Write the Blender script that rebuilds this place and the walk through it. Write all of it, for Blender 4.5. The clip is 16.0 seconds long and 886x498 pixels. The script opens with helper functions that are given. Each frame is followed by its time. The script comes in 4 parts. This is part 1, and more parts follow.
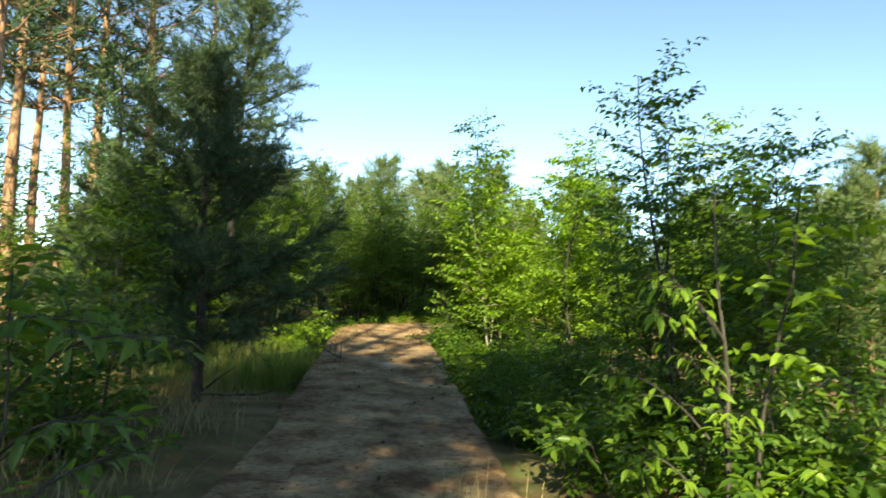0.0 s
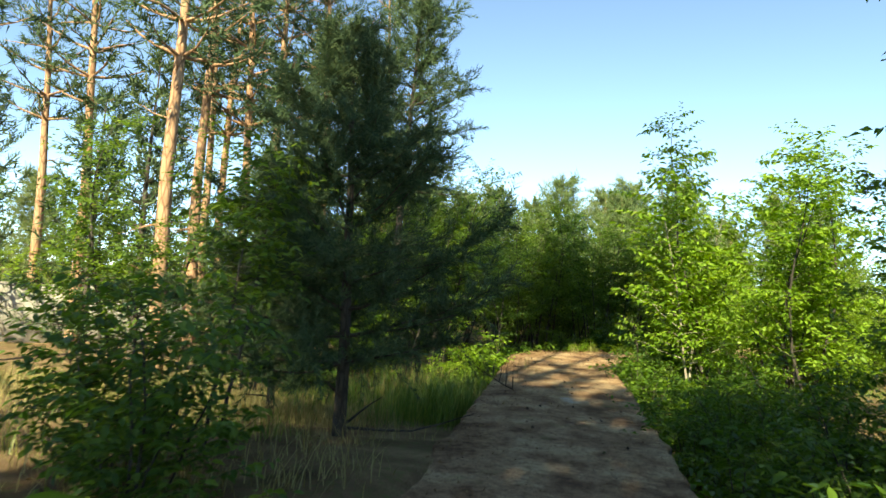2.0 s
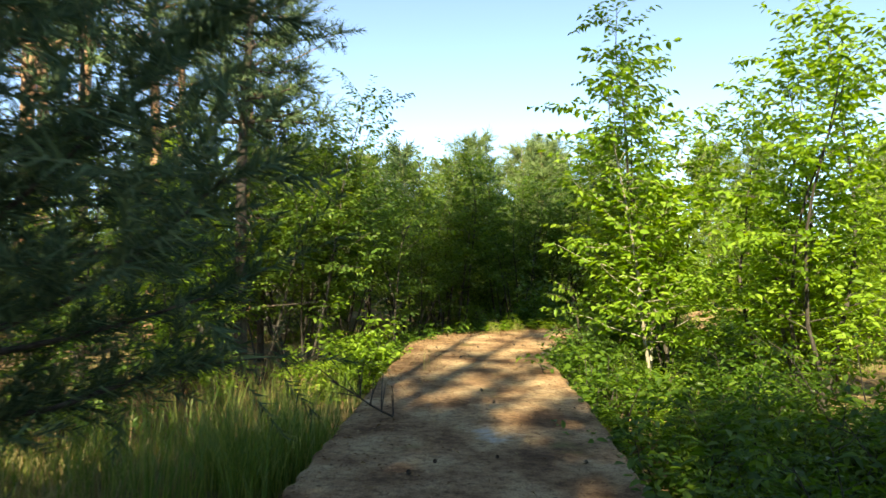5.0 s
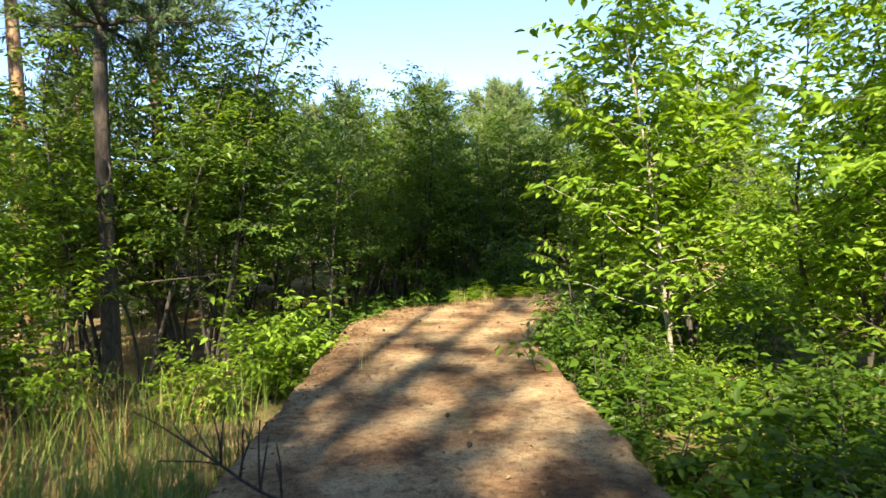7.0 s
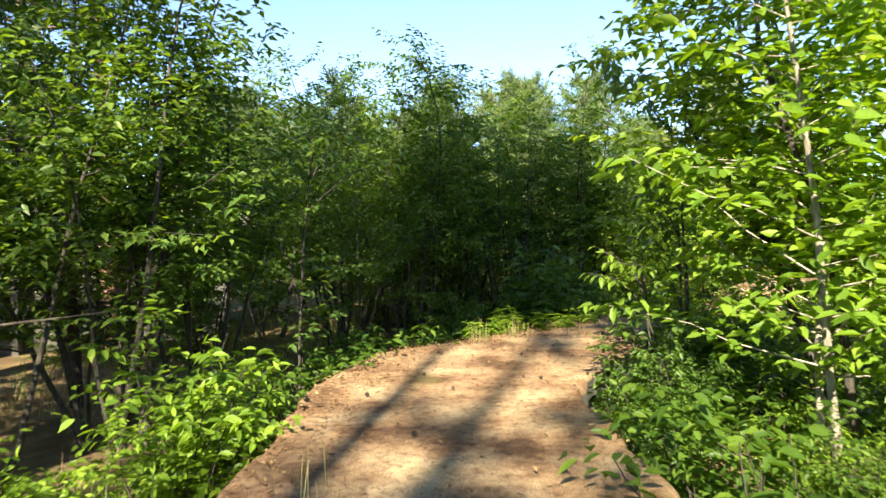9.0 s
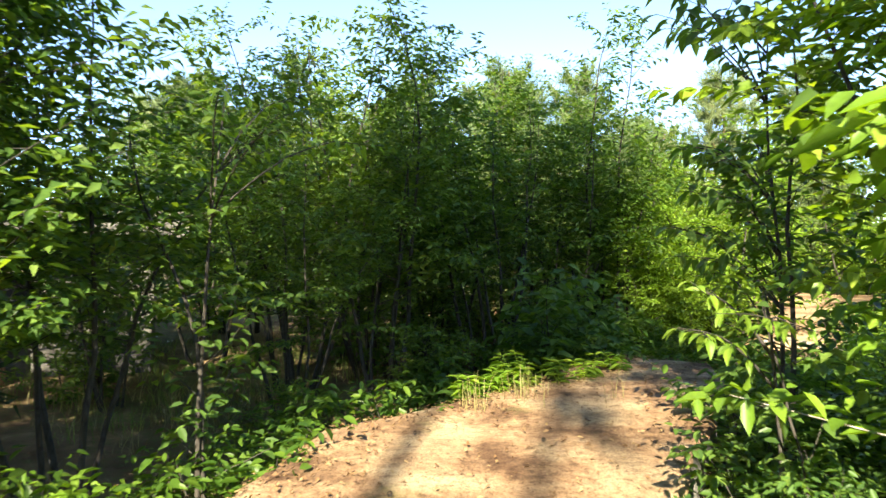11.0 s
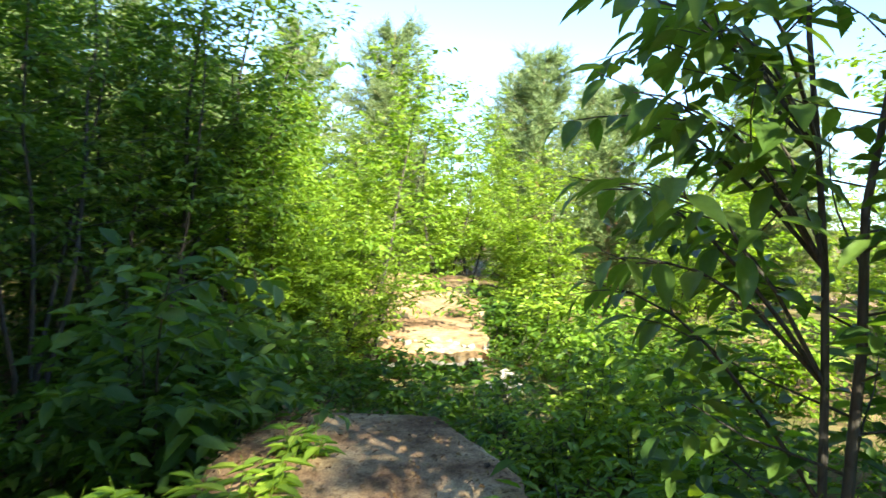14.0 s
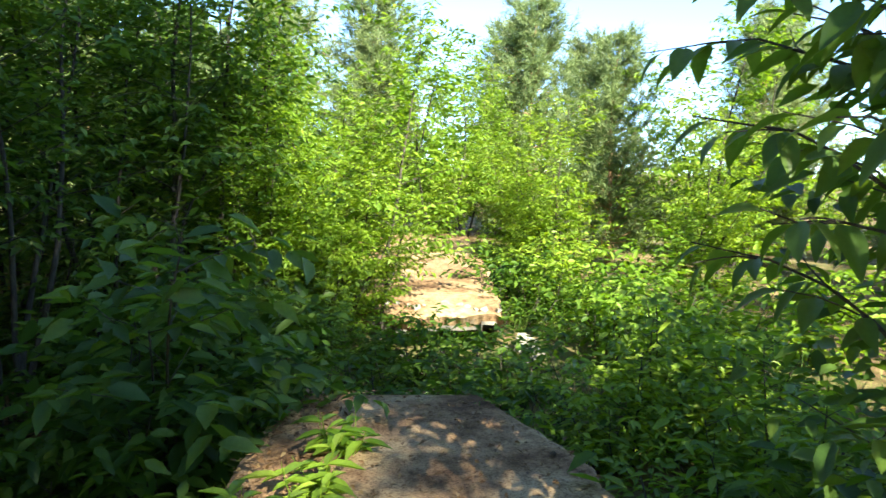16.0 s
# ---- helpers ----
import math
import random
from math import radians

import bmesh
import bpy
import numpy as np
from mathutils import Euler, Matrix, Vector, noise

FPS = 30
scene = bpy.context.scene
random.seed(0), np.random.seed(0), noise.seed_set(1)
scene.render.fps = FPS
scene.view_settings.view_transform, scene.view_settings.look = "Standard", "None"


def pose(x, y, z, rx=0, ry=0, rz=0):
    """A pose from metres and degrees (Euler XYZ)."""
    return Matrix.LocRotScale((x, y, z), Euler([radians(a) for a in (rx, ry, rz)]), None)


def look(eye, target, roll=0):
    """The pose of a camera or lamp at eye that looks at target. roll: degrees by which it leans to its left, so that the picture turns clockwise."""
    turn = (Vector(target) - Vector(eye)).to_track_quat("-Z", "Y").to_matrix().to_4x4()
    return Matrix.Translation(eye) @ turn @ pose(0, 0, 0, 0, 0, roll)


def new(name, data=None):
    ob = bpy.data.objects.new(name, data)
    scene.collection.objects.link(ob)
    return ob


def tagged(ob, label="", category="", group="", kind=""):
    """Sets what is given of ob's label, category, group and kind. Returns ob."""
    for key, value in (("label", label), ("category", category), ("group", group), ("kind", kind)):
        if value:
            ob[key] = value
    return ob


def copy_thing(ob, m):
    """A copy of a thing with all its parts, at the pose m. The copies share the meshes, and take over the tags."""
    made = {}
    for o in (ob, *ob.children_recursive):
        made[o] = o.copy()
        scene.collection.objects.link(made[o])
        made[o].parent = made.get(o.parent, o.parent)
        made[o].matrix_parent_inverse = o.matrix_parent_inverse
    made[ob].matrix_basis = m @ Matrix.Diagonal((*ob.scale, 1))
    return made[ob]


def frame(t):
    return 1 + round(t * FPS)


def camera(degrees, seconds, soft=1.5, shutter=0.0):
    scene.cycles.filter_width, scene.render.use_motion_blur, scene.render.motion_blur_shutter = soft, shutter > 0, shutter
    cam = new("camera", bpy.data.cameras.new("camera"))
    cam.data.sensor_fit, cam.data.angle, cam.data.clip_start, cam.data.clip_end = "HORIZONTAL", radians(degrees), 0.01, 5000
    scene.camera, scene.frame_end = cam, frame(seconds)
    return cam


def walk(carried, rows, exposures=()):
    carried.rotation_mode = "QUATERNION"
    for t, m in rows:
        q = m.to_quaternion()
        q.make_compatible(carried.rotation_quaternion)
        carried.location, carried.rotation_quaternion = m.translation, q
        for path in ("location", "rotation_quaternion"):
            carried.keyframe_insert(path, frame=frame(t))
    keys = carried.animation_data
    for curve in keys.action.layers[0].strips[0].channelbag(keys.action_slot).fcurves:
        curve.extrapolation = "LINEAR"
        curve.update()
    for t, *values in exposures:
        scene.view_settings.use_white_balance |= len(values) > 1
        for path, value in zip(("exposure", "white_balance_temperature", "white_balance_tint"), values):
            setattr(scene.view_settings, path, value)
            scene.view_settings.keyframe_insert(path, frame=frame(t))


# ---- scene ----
cam = camera(64.2, 16.0, shutter=0.35)
PATH = [
    (0, (0.0, 0.0, 1.72), (-0.003, 1.999, 1.776), 3.0),
    (0.5, (0.005, 0.158, 1.634), (-0.122, 2.154, 1.634), 2.5),
    (1, (-0.056, 0.59, 1.551), (-0.13, 2.588, 1.614), 4.5),
    (1.5, (-0.184, 1.085, 1.506), (-0.406, 3.072, 1.55), -1.0),
    (2, (-0.159, 1.813, 1.528), (-0.659, 3.746, 1.636), 3.4),
    (2.5, (-0.143, 2.569, 1.472), (-0.643, 4.5, 1.615), 2.4),
    (3, (-0.168, 3.363, 1.441), (-0.696, 5.29, 1.523), -1.5),
    (3.5, (-0.191, 4.144, 1.396), (-0.699, 6.077, 1.486), 2.1),
    (4, (-0.283, 4.963, 1.401), (-0.749, 6.908, 1.449), 1.1),
    (4.5, (-0.375, 5.756, 1.419), (-0.895, 7.686, 1.491), 1.1),
    (5, (-0.465, 6.498, 1.396), (-0.735, 8.479, 1.44), 0.7),
    (7.5, (-0.786, 10.31, 1.316), (-0.94, 12.303, 1.238), -0.8),
    (8, (-0.85, 11.065, 1.295), (-1.067, 13.053, 1.255), -1.4),
    (8.5, (-0.913, 11.807, 1.26), (-1.06, 13.799, 1.158), -0.6),
    (9, (-0.992, 12.587, 1.278), (-1.175, 14.578, 1.24), -1.4),
    (11.5, (-1.35, 15.9, 1.38), (-1.402, 17.899, 1.363), -0.3),
    (12, (-1.426, 16.653, 1.38), (-1.333, 18.65, 1.436), 1.7),
    (12.5, (-1.383, 17.387, 1.372), (-1.251, 19.382, 1.427), 3.3),
    (13, (-1.437, 18.024, 1.338), (-0.92, 19.955, 1.404), 4.0),
    (13.5, (-1.395, 18.623, 1.313), (-0.522, 20.42, 1.222), 2.9),
    (14, (-1.402, 19.165, 1.33), (-0.292, 20.826, 1.229), 2.9),
    (14.5, (-1.43, 19.546, 1.342), (-0.159, 21.087, 1.234), 1.9),
    (15, (-1.43, 19.727, 1.313), (-0.183, 21.283, 1.159), 1.4),
    (15.5, (-1.403, 19.775, 1.304), (-0.168, 21.336, 1.113), 1.6),
    (16, (-1.387, 19.792, 1.309), (-0.234, 21.411, 1.089), 1.5),
]
walk(cam, [(t, look(eye, target, roll)) for t, eye, target, roll in PATH],
     [(0, 1.86, 8700, -7), (3.5, 1.98, 8600, -4), (5, 2.12, 9000, 0), (7.5, 2.18, 7700, 6), (11.5, 2.62, 7400, 4), (13, 2.8, 7100, 0), (16, 2.62, 7000, 0)])

# ---------------------------------------------------------------- light
SUN_HEADING, SUN_HEIGHT = 6.5, 36.0          # degrees: where the light comes from, behind the start of the walk
sun_way = Vector((-math.sin(radians(SUN_HEADING)) * math.cos(radians(SUN_HEIGHT)),
                  -math.cos(radians(SUN_HEADING)) * math.cos(radians(SUN_HEIGHT)), math.sin(radians(SUN_HEIGHT))))
sun_data = bpy.data.lights.new("sun", "SUN")
sun_data.energy, sun_data.angle, sun_data.color = 4.3, radians(0.6), (1.0, 0.94, 0.82)
sun = new("sun", sun_data)
sun.matrix_world = look(sun_way * 60, (0, 0, 0))
world = bpy.data.worlds.new("sky")
scene.world = world
world.use_nodes = True
wn = world.node_tree
sky = wn.nodes.new("ShaderNodeTexSky")
sky.sky_type, sky.sun_disc = "NISHITA", False
sky.sun_elevation, sky.sun_rotation = radians(SUN_HEIGHT), math.atan2(sun_way.x, sun_way.y)
sky.air_density, sky.dust_density, sky.ozone_density = 0.5, 0.0, 2.5
sky.altitude = 2200.0
wn.nodes["Background"].inputs["Strength"].default_value = 0.15
wn.links.new(sky.outputs[0], wn.nodes["Background"].inputs["Color"])


# ---------------------------------------------------------------- materials
def material(name):
    m = bpy.data.materials.new(name)
    m.use_nodes = True
    nt = m.node_tree
    return m, nt, nt.nodes["Principled BSDF"]


def node(nt, kind, **values):
    n = nt.nodes.new(kind)
    for key, value in values.items():
        n.inputs[key.replace("_", " ")].default_value = value
    return n


def ramp(nt, source, stops):
    r = nt.nodes.new("ShaderNodeValToRGB")
    els = r.color_ramp.elements
    while len(els) < len(stops):
        els.new(0.5)
    for e, (at, c) in zip(els, stops):
        e.position, e.color = at, (*c, 1)
    nt.links.new(source, r.inputs[0])
    return r.outputs[0]


def mixed(nt, fac, a, b, mode="MIX"):
    m = nt.nodes.new("ShaderNodeMix")
    m.data_type, m.blend_type = "RGBA", mode
    for value, slot in ((fac, 0), (a, 6), (b, 7)):
        if isinstance(value, bpy.types.NodeSocket):
            nt.links.new(value, m.inputs[slot])
        elif slot == 0:
            m.inputs[0].default_value = value
        else:
            m.inputs[slot].default_value = (*value, 1)
    return m.outputs[2]


def noise_out(nt, scale, detail=4.0, rough=0.55, where="Object"):
    tc = nt.nodes.new("ShaderNodeTexCoord")
    n = node(nt, "ShaderNodeTexNoise", Scale=scale, Detail=detail, Roughness=rough)
    nt.links.new(tc.outputs[where], n.inputs["Vector"])
    return n.outputs[0]


def bumped(nt, bsdf, height, strength, distance):
    b = node(nt, "ShaderNodeBump", Strength=strength, Distance=distance)
    nt.links.new(height, b.inputs["Height"])
    nt.links.new(b.outputs[0], bsdf.inputs["Normal"])


def leaf_material(name, dark, mid, light, through_light, glow=0.48, rough=0.42):
    """A thin leaf: gloss on top, light shining through it."""
    m, nt, bsdf = material(name)
    geo = nt.nodes.new("ShaderNodeNewGeometry")
    info = nt.nodes.new("ShaderNodeObjectInfo")
    col = ramp(nt, geo.outputs["Random Per Island"], [(0.0, dark), (0.5, mid), (0.92, light), (1.0, light)])
    tint = ramp(nt, info.outputs["Random"], [(0.0, (0.82, 0.9, 0.8)), (1.0, (1.15, 1.08, 1.0))])
    col = mixed(nt, 1.0, col, tint, "MULTIPLY")
    vein = noise_out(nt, 60.0, 2.0)
    col = mixed(nt, 0.35, col, ramp(nt, vein, [(0.3, (0.6, 0.65, 0.5)), (0.7, (1.2, 1.2, 1.1))]), "MULTIPLY")
    nt.links.new(col, bsdf.inputs["Base Color"])
    bsdf.inputs["Roughness"].default_value = rough
    bsdf.inputs["Specular IOR Level"].default_value = 0.34
    tr = nt.nodes.new("ShaderNodeBsdfTranslucent")
    nt.links.new(mixed(nt, 1.0, col, through_light, "MULTIPLY"), tr.inputs["Color"])
    mx = nt.nodes.new("ShaderNodeMixShader")
    mx.inputs[0].default_value = glow
    nt.links.new(bsdf.outputs[0], mx.inputs[1])
    nt.links.new(tr.outputs[0], mx.inputs[2])
    nt.links.new(mx.outputs[0], nt.nodes["Material Output"].inputs["Surface"])
    return m


LEAF = leaf_material("cherry_leaf", (0.052, 0.104, 0.028), (0.090, 0.166, 0.040), (0.155, 0.238, 0.054), (1.8, 1.7, 0.5))
LEAF_FRESH = leaf_material("fresh_leaf", (0.090, 0.165, 0.022), (0.165, 0.270, 0.036), (0.26, 0.370, 0.060), (1.65, 1.6, 0.45), 0.45)
LEAF_HERB = leaf_material("herb_leaf", (0.040, 0.088, 0.016), (0.070, 0.140, 0.022), (0.125, 0.205, 0.032), (1.7, 1.65, 0.5))
NEEDLE = leaf_material("pine_needle", (0.030, 0.058, 0.030), (0.054, 0.094, 0.046), (0.10, 0.138, 0.066), (1.2, 1.3, 0.8), 0.16, 0.75)
# lighter copy of the pine needle, with sunlight on far crowns in its colour
NEEDLE_FAR = leaf_material("pine_needle_sunlit_tone", (0.10, 0.15, 0.065), (0.16, 0.215, 0.095), (0.24, 0.29, 0.13), (1.2, 1.2, 0.8), 0.3, 0.5)
GRASS = leaf_material("grass_blade", (0.07, 0.13, 0.03), (0.14, 0.22, 0.05), (0.28, 0.31, 0.10), (1.4, 1.4, 0.7), 0.4, 0.45)
GRASS_DRY = leaf_material("dry_grass_blade", (0.22, 0.17, 0.08), (0.34, 0.27, 0.13), (0.48, 0.40, 0.21), (1.1, 1.0, 0.8), 0.3, 0.6)
LITTER = leaf_material("fallen_leaf", (0.10, 0.05, 0.025), (0.19, 0.10, 0.05), (0.34, 0.22, 0.12), (1, 0.9, 0.7), 0.1, 0.7)


def bark_material(name, low, high, plate, scale=9.0):
    m, nt, bsdf = material(name)
    tc = nt.nodes.new("ShaderNodeTexCoord")
    mp = node(nt, "ShaderNodeMapping", Scale=(1.0, 1.0, 0.28))
    nt.links.new(tc.outputs["Object"], mp.inputs["Vector"])
    v = node(nt, "ShaderNodeTexVoronoi", Scale=scale)
    v.feature = "DISTANCE_TO_EDGE"
    nt.links.new(mp.outputs[0], v.inputs["Vector"])
    n = node(nt, "ShaderNodeTexNoise", Scale=scale * 1.7, Detail=6.0, Roughness=0.65)
    nt.links.new(mp.outputs[0], n.inputs["Vector"])
    col = ramp(nt, n.outputs[0], [(0.3, low), (0.7, high)])
    crack = ramp(nt, v.outputs[0], [(0.0, plate), (0.12, (1, 1, 1))])
    nt.links.new(mixed(nt, 0.85, col, crack, "MULTIPLY"), bsdf.inputs["Base Color"])
    bsdf.inputs["Roughness"].default_value = 0.9
    bumped(nt, bsdf, mixed(nt, 0.5, v.outputs[0], n.outputs[0]), 0.7, 0.02)
    return m


BARK = bark_material("grey_bark", (0.030, 0.025, 0.020), (0.082, 0.070, 0.056), (0.55, 0.5, 0.45), 22.0)
BARK_PALE = bark_material("pale_bark", (0.20, 0.175, 0.135), (0.40, 0.36, 0.29), (0.5, 0.45, 0.4), 16.0)
BARK_PINE = bark_material("orange_pine_bark", (0.27, 0.14, 0.075), (0.50, 0.31, 0.19), (0.35, 0.3, 0.28), 7.0)
BARK_YOUNG = bark_material("young_pine_bark", (0.035, 0.028, 0.022), (0.095, 0.072, 0.055), (0.5, 0.45, 0.4), 16.0)
DEADWOOD = bark_material("dead_wood", (0.16, 0.13, 0.11), (0.33, 0.29, 0.25), (0.5, 0.45, 0.4), 18.0)


def slab_material():
    m, nt, bsdf = material("litter_covered_concrete")
    big, mid, fine, grit = (noise_out(nt, s, d, r) for s, d, r in ((0.55, 3, 0.5), (1.5, 9, 0.68), (14, 6, 0.7), (80, 4, 0.75)))
    litter = ramp(nt, mid, [(0.37, (0.11, 0.062, 0.036)), (0.48, (0.26, 0.165, 0.098)), (0.62, (0.40, 0.30, 0.19))])
    fleck = ramp(nt, grit, [(0.32, (0.30, 0.24, 0.2)), (0.48, (0.95, 0.92, 0.88)), (0.68, (1.30, 1.25, 1.15))])
    litter = mixed(nt, 1.0, litter, fleck, "MULTIPLY")
    clump = ramp(nt, fine, [(0.34, (0.34, 0.28, 0.24)), (0.50, (1, 1, 1)), (0.72, (1.3, 1.25, 1.15))])
    litter = mixed(nt, 0.8, litter, clump, "MULTIPLY")
    moss_at = ramp(nt, noise_out(nt, 1.3, 6, 0.65), [(0.60, (0, 0, 0)), (0.72, (1, 1, 1))])
    litter = mixed(nt, mixed(nt, 1.0, moss_at, (0.5, 0.5, 0.5), "MULTIPLY"), litter, (0.16, 0.17, 0.055))
    concrete = ramp(nt, fine, [(0.3, (0.30, 0.28, 0.255)), (0.7, (0.52, 0.49, 0.455))])
    bare = ramp(nt, mixed(nt, 0.45, big, mid), [(0.63, (0, 0, 0)), (0.68, (1, 1, 1))])
    nt.links.new(mixed(nt, bare, litter, concrete), bsdf.inputs["Base Color"])
    bsdf.inputs["Roughness"].default_value = 0.95
    bsdf.inputs["Specular IOR Level"].default_value = 0.2
    bumped(nt, bsdf, mixed(nt, 0.6, fine, grit), 0.6, 0.015)
    return m


SLAB = slab_material()


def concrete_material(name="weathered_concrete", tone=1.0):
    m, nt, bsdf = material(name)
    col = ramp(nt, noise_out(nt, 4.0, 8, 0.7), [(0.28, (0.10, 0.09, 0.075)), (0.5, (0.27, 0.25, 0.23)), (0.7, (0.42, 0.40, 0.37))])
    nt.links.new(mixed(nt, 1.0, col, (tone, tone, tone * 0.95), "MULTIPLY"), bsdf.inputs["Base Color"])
    bsdf.inputs["Roughness"].default_value = 0.92
    bumped(nt, bsdf, noise_out(nt, 35.0, 6, 0.7), 0.7, 0.02)
    return m


CONCRETE = concrete_material()
# the same concrete at 0.4 tone: shade put into the colour
CONCRETE_SHADE = concrete_material("shade_dark_concrete", 0.4)


def ground_material():
    m, nt, bsdf = material("woodland_floor")
    big, mid, fine, grit = (noise_out(nt, s, d, r) for s, d, r in ((0.22, 4, 0.6), (1.4, 6, 0.65), (11, 6, 0.7), (70, 4, 0.75)))
    soil = ramp(nt, mid, [(0.3, (0.10, 0.062, 0.036)), (0.5, (0.21, 0.135, 0.075)), (0.7, (0.36, 0.26, 0.145))])
    soil = mixed(nt, 0.8, soil, ramp(nt, grit, [(0.3, (0.4, 0.35, 0.3)), (0.55, (1, 1, 1)), (0.75, (1.3, 1.25, 1.2))]), "MULTIPLY")
    moss = ramp(nt, fine, [(0.3, (0.045, 0.065, 0.02)), (0.7, (0.14, 0.16, 0.05))])
    nt.links.new(mixed(nt, ramp(nt, mixed(nt, 0.5, big, fine), [(0.46, (0, 0, 0)), (0.60, (1, 1, 1))]), soil, moss), bsdf.inputs["Base Color"])
    bsdf.inputs["Roughness"].default_value = 0.97
    bsdf.inputs["Specular IOR Level"].default_value = 0.15
    bumped(nt, bsdf, mixed(nt, 0.5, fine, grit), 0.9, 0.04)
    return m


GROUND = ground_material()


# ---------------------------------------------------------------- mesh helpers
def mesh_from(name, verts, faces, mat, smooth=False):
    """A mesh from an array of points and an array of equal-sided faces."""
    me = bpy.data.meshes.new(name)
    verts, faces = np.asarray(verts, np.float32), np.asarray(faces, np.int32)
    k = faces.shape[1]
    me.vertices.add(len(verts))
    me.vertices.foreach_set("co", verts.ravel())
    me.loops.add(faces.size)
    me.loops.foreach_set("vertex_index", faces.ravel())
    me.polygons.add(len(faces))
    me.polygons.foreach_set("loop_start", np.arange(0, faces.size, k, dtype=np.int32))
    if smooth:
        me.polygons.foreach_set("use_smooth", np.ones(len(faces), dtype=bool))
    me.update(calc_edges=True)
    me.materials.append(mat)
    return me


def part(name, me, parent=None, label="", at=None):
    ob = new(name, me)
    if parent:
        ob.parent = parent
    if at is not None:
        ob.matrix_basis = at
    if label:
        tagged(ob, label)
    return ob


def unit(a):
    return a / np.maximum(np.linalg.norm(a, axis=-1, keepdims=True), 1e-9)


def tubes(paths, sides=6):
    """Tapered round limbs: each path is (points, radii); twigs get three sides."""
    V, F, base = [], [], 0
    most = sides
    for pts, rad in paths:
        pts, rad = np.asarray(pts, float), np.asarray(rad, float)
        sides = most if rad[0] > 0.016 or most > 6 else 3
        if sides == 3 and len(pts) == 6:
            pts, rad = pts[[0, 2, 3, 5]], rad[[0, 2, 3, 5]]
        ang = np.arange(sides) * 2 * np.pi / sides
        t = unit(np.gradient(pts, axis=0))
        ref = np.where(np.abs(t[:, 2:3]) > 0.9, [[1.0, 0, 0]], [[0, 0, 1.0]])
        u = unit(np.cross(t, ref))
        w = np.cross(t, u)
        ring = pts[:, None] + rad[:, None, None] * (np.cos(ang)[None, :, None] * u[:, None] + np.sin(ang)[None, :, None] * w[:, None])
        V.append(ring.reshape(-1, 3))
        n = len(pts)
        i, j = np.meshgrid(np.arange(n - 1), np.arange(sides), indexing="ij")
        a, b = base + i * sides + j, base + i * sides + (j + 1) % sides
        F.append(np.stack([a, b, b + sides, a + sides], -1).reshape(-1, 4))
        base += n * sides
    return np.concatenate(V), np.concatenate(F)


def leaf_blades(pos, way, up, length, width, droop=0.22, fold=0.2, fine=False):
    """Leaves folded on the midrib with a bent tip; fine ones have a rounder rim."""
    way = unit(way)
    side = unit(np.cross(way, up))
    nrm = np.cross(side, way)
    L, W = length[:, None], width[:, None]
    tip = pos + way * L - nrm * L * droop

    def rim(f, w, s):
        return pos + way * L * f + side * W * 0.5 * w * s + nrm * (W * fold * w - L * droop * f * f)

    k = np.arange(len(pos))[:, None]
    if not fine:
        V = np.stack([pos, rim(0.45, 1, 1), tip, rim(0.45, 1, -1)], 1).reshape(-1, 3)
        return V, np.concatenate([k * 4 + [0, 1, 2], k * 4 + [0, 2, 3]])
    V = np.stack([pos, rim(0.25, 0.85, 1), rim(0.6, 0.9, 1), tip, rim(0.6, 0.9, -1), rim(0.25, 0.85, -1)], 1).reshape(-1, 3)
    return V, np.concatenate([k * 6 + [0, 1, 2, 3], k * 6 + [0, 3, 4, 5]])


def bent(rng, start, way, length, steps, wander, lift=0.0):
    pts = [np.asarray(start, float)]
    d = unit(np.asarray(way, float))
    for _ in range(steps):
        d = unit(d + rng.normal(0, wander, 3) + np.array([0, 0, lift]))
        pts.append(pts[-1] + d * length / steps)
    return np.array(pts)


